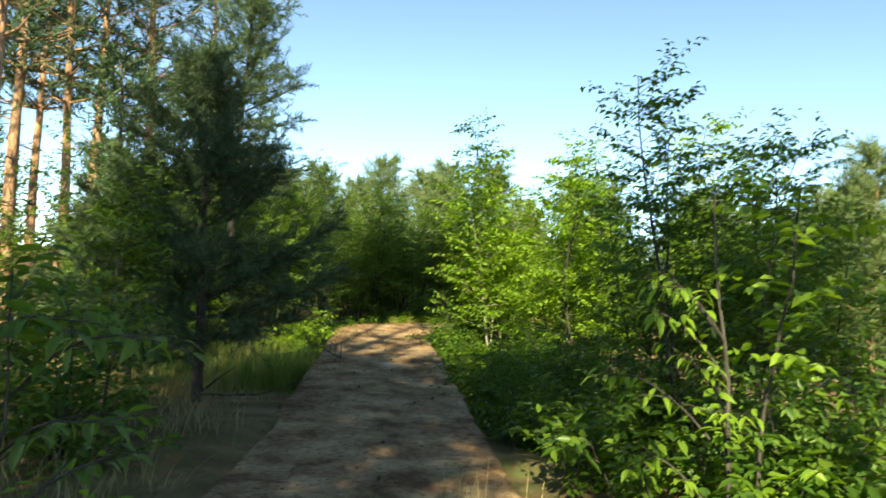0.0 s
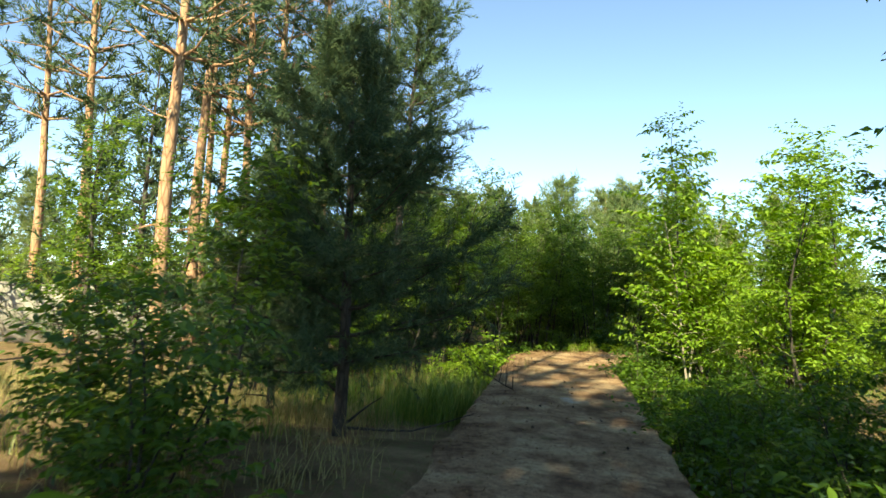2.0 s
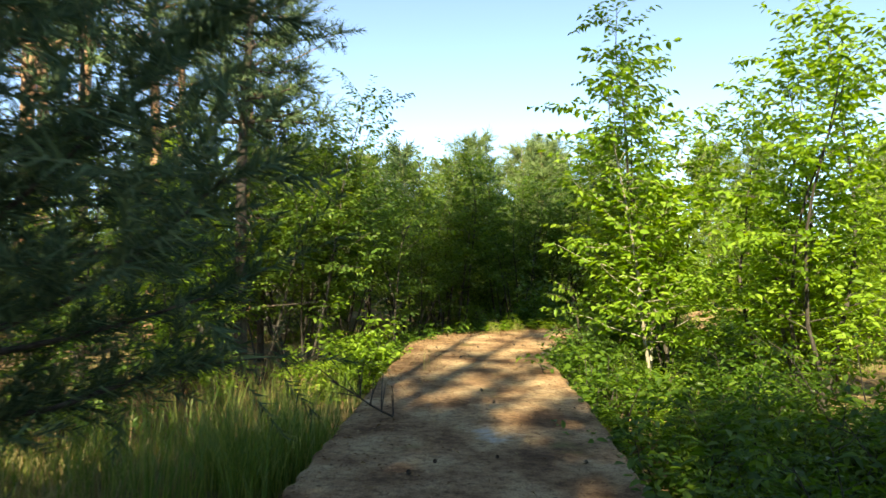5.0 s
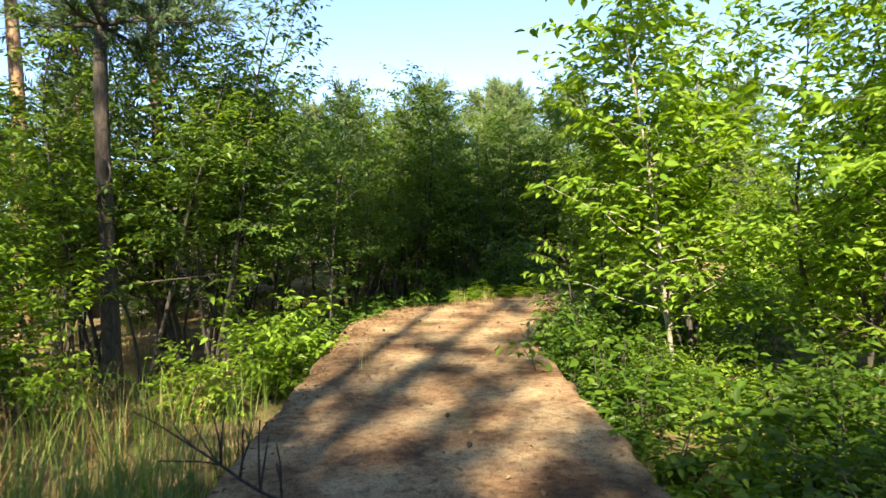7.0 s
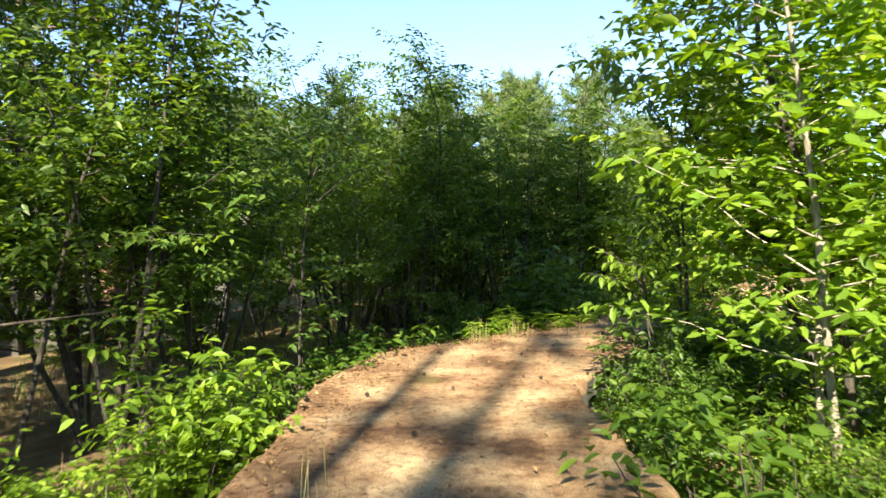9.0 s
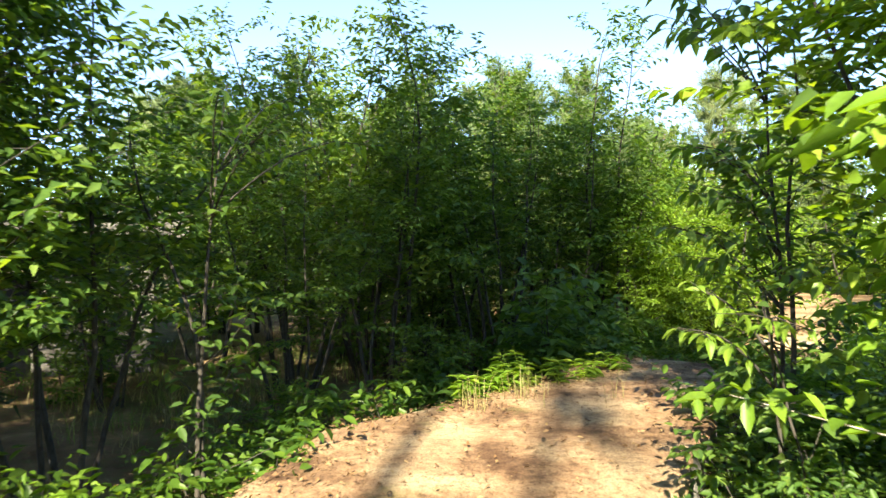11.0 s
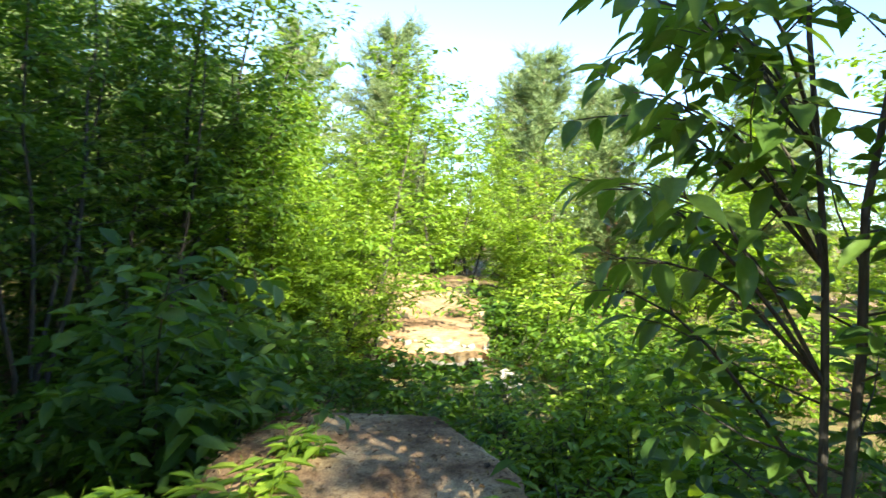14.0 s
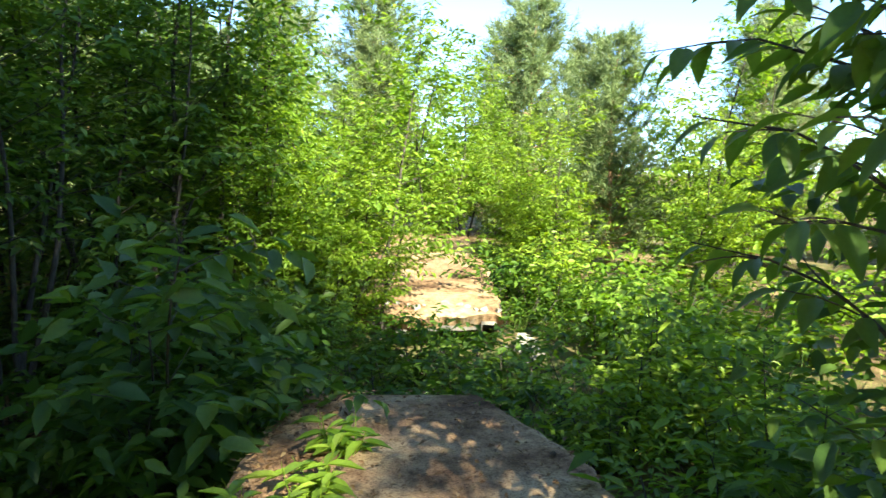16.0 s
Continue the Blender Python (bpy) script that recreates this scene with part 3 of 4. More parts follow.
KINDS["far_pine"] = pine_kind(53, "pine_tree", "pale green Scots pine in the distance, sunlight in its colour", BARK_PINE, NEEDLE_FAR,
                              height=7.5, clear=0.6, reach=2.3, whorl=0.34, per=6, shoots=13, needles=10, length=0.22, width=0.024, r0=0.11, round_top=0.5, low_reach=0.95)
KINDS["mid_pine"] = pine_kind(54, "pine_tree", "dark green Scots pine in the wood", BARK_YOUNG, NEEDLE,
                              height=8.5, clear=1.2, reach=2.1, whorl=0.6, per=5, shoots=4, needles=5, length=0.27, width=0.06, r0=0.12)


USED = set()


def put(kind, x, y, turn=None, size=1.0, z=None, group="", label=""):
    m = stand(x, y, (x * 137.5 + y * 71.3) % 360 if turn is None else turn, size, 0, z)
    ob = KINDS[kind]
    if kind in USED:
        ob = copy_thing(ob, m)
    else:
        USED.add(kind)
        ob.matrix_basis = m
    return tagged(ob, label, group=group)


# ---------------------------------------------------------------- pines by the start
put("young_pine", -2.95, 8.75, 20, 1.0)
put("young_pine", -4.15, 9.5, 130, 0.72)
put("dark_pine", -5.25, 17.5, 70, 1.0, group="pine wood")
for x, y, s in ((-9.9, 15.2, 1.0), (-12.1, 19.6, 1.05), (-11.0, 20.2, 0.95), (-10.4, 20.8, 1.0), (-9.0, 21.2, 0.9), (-8.4, 25, 0.95),
                (-13.5, 23, 1.0), (-15.5, 19, 1.0), (-16, 26, 1.1), (-19, 21, 1.0), (-12, 28, 1.0), (-14, 13, 1.0),
                (-6.5, -11, 1.0), (-3.6, -14, 1.0), (5.5, -13, 1.0)):
    put("tall_pine", x, y, None, s, group="pine wood")
# added behind the camera: full crowns that shade the first stretch and young pine
for x, y, s in ((-2.5, -8, 0.85), (-2.0, -6.0, 0.8), (-3.6, -6.5, 0.85), (-4.3, -1.0, 0.5), (-9.5, -9.0, 0.8)):
    put("shade_pine", x, y, None, s, group="pine wood")
# more added trees out of view, whose high crowns shade the path ahead
for x, y, s in ((0.1, -4.4, 1.0), (1.7, -3.8, 1.0), (3.3, -3.4, 1.0), (-2.9, -4.4, 1.0), (-1.5, -4.0, 1.0)):
    put("high_pine", x, y, None, s, group="pine wood")
# never in view; its trunk casts the long shadow along the path
put("bare_pine", -2.66, 3.4, None, 1.0, group="pine wood")
# added out of view so that its crown shades the bend and thicket floor
put("bare_pine", -4.0, -1.0, None, 1.15, group="pine wood")
# added beyond the view to dapple the slab and the trees on the left
for x, y in ((-3.03, 0.2), (-5.4, 2.4), (-6.3, 4.2), (-7.7, 6.0)):
    put("thin_pine", x, y, None, 1.0, group="pine wood")
for x, y, s in ((-8.2, 17.6, 0.9), (-11.5, 16.5, 1.0), (-6.2, 20.6, 0.75), (-14.5, 21, 1.0), (-10, 25, 0.9), (-5.2, 31, 0.85), (-17.5, 17, 1.0), (-9.2, 12.2, 0.7)):
    put("mid_pine", x, y, None, s, group="pine wood")

# ---------------------------------------------------------------- beside the path
for kind, x, y, s in (("sapling", -3.3, 7.0, 0.88), ("bush_a", -3.0, 5.6, 0.8), ("bush_a", -3.7, 6.3, 0.95), ("tall_a", -6.4, 9.8, 0.85), 
                      ("tall_b", 2.55, 6.6, 0.86), ("bush_a", 2.25, 4.5, 0.8), ("tall_a", 3.8, 8.3, 1.0), ("bush_a", 2.9, 5.2, 1.25), ("bush_a", 1.55, 6.6, 0.85), ("bush_d", 2.0, 8.0, 1.0), ("bush_d", 1.35, 8.9, 0.7),
                      ("tall_a", 4.8, 11.4, 0.9), ("bush_d", 1.45, 10.2, 0.85), ("bush_d", 2.5, 10.4, 1.1), ("bush_d", 1.1, 11.2, 0.6), ("bush_d", 1.45, 12.2, 0.8), ("bush_d", 2.6, 12.6, 1.0), ("fresh_tall", 1.65, 18.3, 1.0), ("fresh_a", 3.0, 16.9, 1.25), ("fresh_c", 1.25, 17.9, 1.2),
                      ("fresh_a", 3.2, 16.3, 1.0), ("bush_d", 1.5, 13.6, 0.8), ("fresh_b", 4.2, 18.5, 1.0), ("fresh_a", 5.5, 14, 1.0), ("tall_a", 5.5, 10.5, 0.95),
                      ("bush_a", -8.0, 23.8, 1.0), ("tall_b", -5.9, 23.7, 0.85), ("bush_a", -6.4, 24.0, 1.0), ("tall_b", -3.4, 22.9, 0.95), ("bush_b", 2.95, 22.9, 0.75), ("bush_b", -3.4, 17.3, 1.05), ("tall_a", -5.0, 19.2, 1.25), ("tall_b", -6.3, 18.4, 1.0), ("tall_c", -7.6, 20.0, 0.95), ("bush_b", -3.8, 16.5, 0.7), ("bush_b", -3.5, 18.2, 0.8), ("tall_a", -5.4, 17.9, 1.3), ("tall_b", -4.5, 20.3, 1.3), ("fresh_b", -5.2, 16.0, 0.95),
                      ("tall_a", -6.8, 15.0, 1.0), ("tall_c", -4.6, 18.8, 1.15), ("bush_a", -5.2, 13.4, 1.1), ("tall_b", -6.2, 12.5, 0.85), ("bush_d", 1.0, 16.7, 0.6)):
    put(kind, x, y, None, s)
# the dark thicket past the bend
for kind, x, y, s in (("tall_a", -2.6, 24.3, 1.32), ("tall_c", -1.2, 25.4, 1.05), ("tall_b", 0.0, 26.6, 1.2), ("tall_c", 0.8, 27.3, 1.18), ("tall_b", -1.9, 27.2, 1.3), ("tall_a", 0.5, 29.2, 0.95),
                      ("tall_c", -3.95, 24.85, 1.18), ("tall_a", -5.8, 26.6, 1.3), ("tall_b", -3.0, 27.2, 1.15), ("tall_a", -0.6, 28.0, 1.12),
                      ("tall_c", 1.3, 29.5, 0.9), ("tall_b", -6.9, 26.5, 1.1), ("tall_a", -8.5, 28.5, 1.1), ("tall_b", -5.0, 29.0, 1.1),
                      ("bush_c", -0.7, 23.65, 1.0), ("bush_c", 0.25, 24.5, 0.9), ("bush_c", -1.9, 22.6, 0.55), ("bush_a", 1.35, 25.6, 0.6), ("bush_a", 1.75, 26.6, 0.7), ("bush_a", -1.9, 23.2, 0.75), ("bush_a", -3.4, 22.2, 0.5), ("bush_a", -2.4, 25.6, 1.2), ("bush_a", -0.9, 26.8, 1.2), ("bush_a", 0.3, 28.0, 1.2), ("bush_a", -3.9, 27.6, 1.3), ("bush_a", 1.5, 28.9, 1.1), ("bush_a", -1.6, 29.5, 1.4), ("bush_a", 1.0, 26.1, 0.6),
                      ("fresh_b", 1.9, 27.9, 0.9), ("fresh_b", 2.5, 27.75, 0.72), ("fresh_b", 3.1, 29.6, 0.78), ("fresh_b", 2.9, 31.0, 0.85), ("fresh_a", 3.9, 32.3, 0.72),
                      ("fresh_b", 4.8, 33.6, 0.75), ("fresh_b", 7.6, 33.2, 0.72), ("fresh_a", 9.4, 34.0, 0.8), ("fresh_a", 5.9, 34.8, 0.72), ("fresh_b", 9.8, 32.2, 0.85), ("fresh_a", 7.6, 32.5, 0.9), ("fresh_b", 8.2, 30.2, 0.85), ("fresh_b", 6.9, 28.2, 0.85),
                      ("bush_b", 3.4, 23.3, 0.9), ("bush_b", 4.7, 25.0, 1.0), ("bush_b", 2.6, 22.0, 0.75), ("bush_b", 1.6, 21.4, 0.88), ("bush_b", 1.9, 22.5, 0.7), ("bush_a", 0.75, 19.2, 0.72), ("bush_a", 0.35, 18.5, 0.58), ("bush_b", 5.8, 23.5, 1.1), ("bush_b", 5.5, 26.6, 0.95),
                      ("fresh_b", 6.8, 25.5, 0.8), ("fresh_a", 7.4, 22.0, 0.8), ("fresh_b", 4.2, 21.0, 0.7), ("fresh_a", 9.5, 27.0, 0.9), ("fresh_b", 9.5, 23.5, 0.9)):
    put(kind, x, y, None, s)
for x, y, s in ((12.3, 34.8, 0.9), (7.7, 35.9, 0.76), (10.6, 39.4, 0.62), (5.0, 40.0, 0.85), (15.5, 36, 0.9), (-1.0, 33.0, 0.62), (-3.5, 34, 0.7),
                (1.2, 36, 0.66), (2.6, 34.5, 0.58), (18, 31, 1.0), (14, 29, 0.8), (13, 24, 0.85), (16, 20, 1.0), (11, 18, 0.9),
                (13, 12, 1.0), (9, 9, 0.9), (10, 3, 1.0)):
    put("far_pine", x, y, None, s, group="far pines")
# the wood that closes the view all round
for k in range(114):
    a = radians(-95 + k * 190 / 114 + rng.uniform(-1.5, 1.5))
    r = (21.0, 26.0, 31.0)[k % 3] + rng.uniform(-2, 2)
    x, y = 1 + math.sin(a) * r, 12 + math.cos(a) * r
    if corridor(x, y) > 1.0:
        kind = ("far_a", "far_b", "far_a", "far_b", "far_pine", "mid_pine")[int(rng.uniform(0, 6))]
        if x > 4:
            kind = {"far_a": "far_b", "mid_pine": "far_b"}.get(kind, kind)
        put(kind, x, y, None, (0.7, 0.95, 1.1)[k % 3] * rng.uniform(0.85, 1.15), group="wood round the clearing")
for k in range(16):
    a = radians(100 + k * 160 / 16)
    put(("far_a", "mid_pine")[k % 2], 1 + math.sin(a) * 24, 4 + math.cos(a) * 24, None, rng.uniform(0.9, 1.2), group="wood round the clearing")

for kind, x, y, turn, s in (("fresh_a", 2.72, 26.98, 60, 0.72), ("fresh_b", 2.15, 26.75, 150, 0.6), ("low_a", 1.9, 24.55, 20, 1.0), ("low_a", 2.45, 25.1, 140, 1.0), ("low_a", 1.45, 23.95, 250, 1.0), ("low_a", 2.85, 25.75, 80, 0.8), ("low_a", 2.15, 25.7, 310, 1.0), ("low_a", 1.25, 23.4, 200, 0.9), ("low_a", 2.5, 26.2, 60, 0.8), ("low_a", 3.1, 25.2, 190, 0.9), ("low_a", 2.75, 24.6, 270, 1.0), ("low_a", 2.1, 23.9, 30, 1.0), ("bush_a", 1.75, 25.2, 110, 0.45), ("bush_c", 0.28, 18.95, 40, 0.5), ("bush_c", 0.62, 19.75, 200, 0.52), ("bush_d", 0.12, 18.2, 300, 0.5), ("bush_c", 0.8, 20.7, 80, 0.42),
                            ("fresh_b", 1.7, 27.0, 70, 0.62), ("tall_b", 2.6, 8.0, 77, 0.85), ("fresh_b", 2.6, 29.0, 10, 0.8),
                            # the thin pine here is unseen, added to dapple the slab
                            ("thin_pine", -3.8, -4.2, 200, 1.25), ("tall_c", -3.0, 25.9, 33, 1.15), ("tall_b", -2.1, 26.1, 120, 1.1),
                            ("far_a", -2.6, 31.4, 15, 0.74), ("far_a", 0.6, 32.0, 95, 0.7), ("far_a", 2.2, 33.5, 200, 0.68), ("far_a", -4.6, 32.2, 300, 0.85), ("far_a", -7.2, 31.0, 140, 1.0), ("far_a", -1.0, 33.6, 60, 0.8)):
    put(kind, x, y, turn, s)
for k, (x, y, s) in enumerate(((4.9, 36.2, 0.8), (9.8, 41, 0.9), (4.0, 37.5, 0.9), (16.2, 34, 0.9), (2.8, 36.5, 0.9), (13.5, 38, 1.1), (9.2, 42, 1.2), (6.0, 42, 1.2), (14.5, 33, 1.0), (12.6, 31.0, 0.7))):
    put("far_b", x, y, 47 * k, s, group="wood round the clearing")

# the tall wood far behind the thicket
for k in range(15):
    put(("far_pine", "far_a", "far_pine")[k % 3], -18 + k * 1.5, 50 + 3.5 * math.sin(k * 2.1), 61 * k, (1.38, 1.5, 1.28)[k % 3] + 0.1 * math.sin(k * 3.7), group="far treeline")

# low growth along both edges
spots = []
for _ in range(6000):
    x, y = rng.uniform(-6, 7), rng.uniform(2, 31)
    d = corridor(x, y)
    if (0.4 if x > 0 and y < 10 else 0.16) < d < 2.6 and not (1.0 < x < 4.3 and 23.2 < y < 27.6) and (x > -1.0 or y < 3.6 or (y > 18.5 and d < 1.1)) and all((x - a) ** 2 + (y - b) ** 2 > 0.26 for a, b in spots) and len(spots) < 220:
        spots.append((x, y))
        put("low_a" if rng.uniform() < 0.55 or (y > 20 and x < 0) else "low_b", x, y, None, rng.uniform(0.7, 1.25), group="undergrowth along the path")


# ---------------------------------------------------------------- cherries whose leaves hang close by
def leaf_mesh(seed, length, width, mat):
    """One ovate pointed leaf with a sunk midrib, a bent tip and a slightly wavy rim; it grows along +y, top side up."""
    r = np.random.default_rng(seed)
    n, shape = 9, []
    curl, twist = r.uniform(0.18, 0.42), r.uniform(-0.15, 0.15)
    V, F = [], []
    for i in range(n):
        f = i / (n - 1)
        w = width * 0.5 * (math.sin(math.pi * f ** 0.85) ** 0.8) * (1 - 0.25 * f) + (0.0012 if i in (0, n - 1) else 0)
        y, z = length * (f - 0.06 * curl * f * f), -length * curl * f * f
        for k in (-1.0, -0.5, 0.0, 0.5, 1.0):
            wave = 0.02 * length * math.sin(f * 19 + k * 2 + seed) * abs(k)
            V.append((k * w, y, z + abs(k) ** 1.3 * w * 0.34 + wave * 0.5 + k * twist * w))
        if i:
            b = len(V) - 10
            F += [(b + j, b + j + 1, b + j + 6, b + j + 5) for j in range(4)]
    V += [(0.0012 * math.cos(a), y, 0.0012 * math.sin(a)) for y in (-0.016, 0.002) for a in (0, 2.1, 4.2)]
    b = len(V) - 6
    F += [(b + j, b + (j + 1) % 3, b + 3 + (j + 1) % 3, b + 3 + j) for j in range(3)]
    return mesh_from("leaf", V, F, mat, True)


LEAF_SHAPES = [leaf_mesh(k, 0.105, 0.05, LEAF) for k in range(4)]
LEAF_SHAPES_FRESH = [leaf_mesh(k + 7, 0.095, 0.042, LEAF_FRESH) for k in range(4)]


def hanging_cherry(x, y, height, tips, label, seed, shapes=LEAF_SHAPES, size=1.0, every=0.052, lush=0.5, leafage=LEAF):
    """A thin-stemmed cherry; its boughs reach for the given tips and carry leaves that hang in two rows."""
    r = np.random.default_rng(seed)
    z0 = ground_z(x, y)
    ob = new("cherry_tree")
    ob.matrix_basis = pose(x, y, z0)
    stem = bent(r, (0, 0, -0.1), (0.02, 0.05, 1), height + 0.1, 10, 0.05, 0.02)
    limbs = [(stem, np.linspace(0.021, 0.005, 11))]
    small, crown = broadleaf(r, height, 1, 0.02, 0.11, lush, 0.12, 0.26, fine=True)
    part("crown", mesh_from("crown", *crown, leafage), ob)
    for tip in tips:
        goal = np.array(tip) - [x, y, z0]
        k = int(np.clip((goal[2] - 0.35 * math.hypot(goal[0], goal[1])) / height * 10, 1, 9))
        p = stem[k]
        bend = np.linspace(0, 1, 8)[:, None]
        br = p + (goal - p) * bend + np.array([0, 0, 0.16]) * np.sin(np.pi * bend) * np.linalg.norm(goal - p) + r.normal(0, 0.012, (8, 3)) * bend
        limbs.append((br, np.linspace(0.010, 0.0022, 8)))
        runs = [(br, 0.35)]
        for q in range(3):
            j = 3 + q
            d = unit(br[j + 1] - br[j])
            sd = unit(np.cross(d, [0, 0, 1.0])) * (1 if q % 2 else -1)
            tw = bent(r, br[j], d * 0.7 + sd * 0.75 + [0, 0, 0.05], r.uniform(0.22, 0.38), 5, 0.08, -0.03)
            limbs.append((tw, np.linspace(0.004, 0.0018, 6)))
            runs.append((tw, 0.15))
        for line, first in runs:
            seg = np.linalg.norm(np.diff(line, axis=0), axis=1)
            total, s = seg.sum(), seg.sum() * first
            n = 0
            while s <= total:
                f = np.r_[0, np.cumsum(seg)]
                j = min(int(np.searchsorted(f, s, "right")) - 1, len(seg) - 1)
                at = line[j] + (line[j + 1] - line[j]) * (s - f[j]) / seg[j]
                d = unit(line[j + 1] - line[j])
                sd = unit(np.cross(d, [0, 0, 1.0])) * (1 if n % 2 else -1)
                last = s + every > total
                way = Vector(unit(d * (1.0 if last else 0.45) + sd * (0.1 if last else 0.75) + [0, 0, -r.uniform(0.15, 0.85)] + r.normal(0, 0.15, 3)))
                up = Vector(unit(np.array([0, 0, 1.0]) + r.normal(0, 0.25, 3)))
                xa = way.cross(up).normalized()
                za = xa.cross(way)
                m = Matrix((xa, way, za)).transposed().to_4x4()
                m.translation = Vector(at) + way * 0.012
                part("leaf", shapes[int(r.uniform(0, 4))], ob, at=m @ Matrix.Scale(size * r.uniform(0.7, 1.15), 4))
                s += every * r.uniform(0.8, 1.25)
                n += 1
    part("trunk", mesh_from("trunk", *joined([tubes(limbs, 6), small]), BARK, True), ob)
    return tagged(ob, label, "tree", "cherries beside the path")


hanging_cherry(0.80, 20.22, 3.6, [(-0.04, 20.2, 2.9), (0.3, 19.6, 2.8), (0.45, 20.7, 3.05), (0.1, 20.7, 2.95), (-0.15, 19.8, 3.0), (0.03, 20.5, 1.45), (0.30, 20.8, 1.22), (0.45, 21.1, 1.50), (0.78, 21.45, 1.75), (0.40, 20.6, 1.95), (0.88, 20.9, 2.1),
                                 (0.15, 20.3, 2.0), (0.6, 21.2, 1.1), (0.5, 20.4, 1.65), (0.95, 21.0, 1.4),
                                 (0.55, 20.9, 1.78), (0.75, 21.2, 1.98), (0.2, 20.6, 1.72), (0.9, 21.3, 2.25), (0.35, 20.9, 2.1)],
               "thin cherry tree with large drooping dark green leaves", 71, LEAF_SHAPES, 1.45, 0.085, 1.2)
hanging_cherry(1.75, 4.1, 2.2, [(1.02, 3.92, 1.56), (1.12, 3.75, 1.68), (1.35, 3.9, 1.3), (1.0, 4.4, 1.15), (1.3, 4.6, 1.75), (1.45, 3.7, 1.05), (1.05, 4.0, 0.75)],
               "bright leaved cherry sapling leaning over the path", 72, LEAF_SHAPES_FRESH, 1.0, 0.06, 0.8, LEAF_FRESH)
hanging_cherry(-1.75, 2.6, 1.6, [(-0.78, 2.2, 1.42), (-1.1, 2.5, 1.1), (-1.3, 2.3, 1.5), (-1.2, 3.0, 0.9)],
               "shaded cherry sapling with a few drooping leaves", 73, LEAF_SHAPES, 0.95, 0.075, 0.5)
hanging_cherry(-3.25, 19.9, 3.2, [(-1.99, 20.4, 2.07), (-2.49, 19.5, 2.06), (-2.62, 18.85, 2.2), (-2.7, 20.7, 2.5)],
               "cherry sapling whose bright leaf tips reach over the path", 74, LEAF_SHAPES_FRESH, 1.0, 0.06, 0.6, LEAF)
hanging_cherry(0.22, 18.75, 1.6, [(-0.32, 18.7, 0.92), (-0.18, 18.95, 1.1), (0.0, 18.4, 1.0)],
               "low cherry sapling with drooping leaves at the slab edge", 75, LEAF_SHAPES_FRESH, 1.0, 0.06, 0.5, LEAF)


# ---------------------------------------------------------------- grass, litter and twigs
def blades(spots, low, high, width, mat, name, label, seed, lean=0.35):
    """Grass as thin bent blades."""
    r = np.random.default_rng(seed)
    P = np.array(spots)
    n = len(P)
    h = r.uniform(low, high, n)[:, None]
    a = r.uniform(0, 6.28, n)
    d = np.stack([np.cos(a), np.sin(a), 0 * a], 1) * (r.uniform(0.1, 1.0, n) * lean)[:, None]
    s = np.stack([-np.sin(a), np.cos(a), 0 * a], 1) * width * 0.5
    up = np.array([0, 0, 1.0])
    m1, m2, t = P + up * h * 0.4 + d * h * 0.2, P + up * h * 0.78 + d * h * 0.6, P + up * h + d * h * 1.15
    V = np.stack([P - s, P + s, m1 - s * 0.9, m1 + s * 0.9, m2 - s * 0.6, m2 + s * 0.6, t, t + s * 0.05], 1).reshape(-1, 3)
    k = np.arange(n)[:, None] * 8
    F = np.concatenate([k + [0, 1, 3, 2], k + [2, 3, 5, 4], k + [4, 5, 7, 6]])
    return tagged(new(name, mesh_from(name, V, F, mat)), label, "grass", kind="stuff")


def clumps(boxes, count, per, spread, seed):
    r = np.random.default_rng(seed)
    out = []
    for x0, x1, y0, y1 in boxes:
        for _ in range(count):
            cx, cy = r.uniform(x0, x1), r.uniform(y0, y1)
            for _ in range(per):
                x, y = cx + r.normal(0, spread), cy + r.normal(0, spread)
                if corridor(x, y) > 0.02:
                    out.append((x, y, ground_z(x, y) - 0.01))
    return out


blades(clumps([(-3.3, -2.3, 11.6, 14.6), (-4.6, -2.4, 10.8, 13.8)] , 46, 26, 0.10, 81), 0.35, 0.85, 0.009, GRASS, "grass", "tall green grass beside the raised path", 82, 0.7)
blades(clumps([(-9.0, -3.2, 6.0, 15.0), (-4.6, -2.0, 4.0, 10.0), (-9.0, -3.0, 20.0, 31.0)], 90, 16, 0.12, 83), 0.10, 0.34, 0.008, GRASS_DRY, "dry_grass", "pale dry grass on the woodland floor", 84, 1.3)
blades(clumps([(-9.5, -4.0, 8.2, 13.5), (-7.0, -3.4, 9.5, 12.5)], 170, 20, 0.14, 183), 0.12, 0.34, 0.008, GRASS_DRY, "dry_grass", "tall pale dry grass under the young pine", 184, 1.0)
blades(clumps([(-9.0, -3.2, 6.0, 15.0), (2.0, 7.0, 20.0, 30.0), (-9.0, -3.0, 20.0, 31.0)], 120, 16, 0.12, 85), 0.12, 0.40, 0.008, GRASS, "short_grass", "short green grass on the woodland floor", 86, 1.2)
blades(clumps([(-4.9, -3.0, 14.2, 16.4)], 34, 12, 0.12, 283), 0.3, 0.8, 0.007, GRASS, "grass", "loose tall grass beside the raised path", 284, 0.9)
r = np.random.default_rng(87)
sprouts = []
for cx, cy, n in ((-1.35, 20.95, 26), (-0.95, 21.45, 30), (0.0, 4.3, 9), (0.15, 4.45, 9), (0.35, 4.35, 9), (0.5, 4.5, 8), (0.65, 4.4, 5), (-0.4, 4.3, 4), (0.1, 4.7, 4), (-1.9, 15.9, 14), (-0.9, 21.2, 12), (-0.2, 21.3, 10)):
    sprouts += [(cx + r.normal(0, 0.09), cy + r.normal(0, 0.09), slab_height(cx, cy) - 0.02) for _ in range(n)]
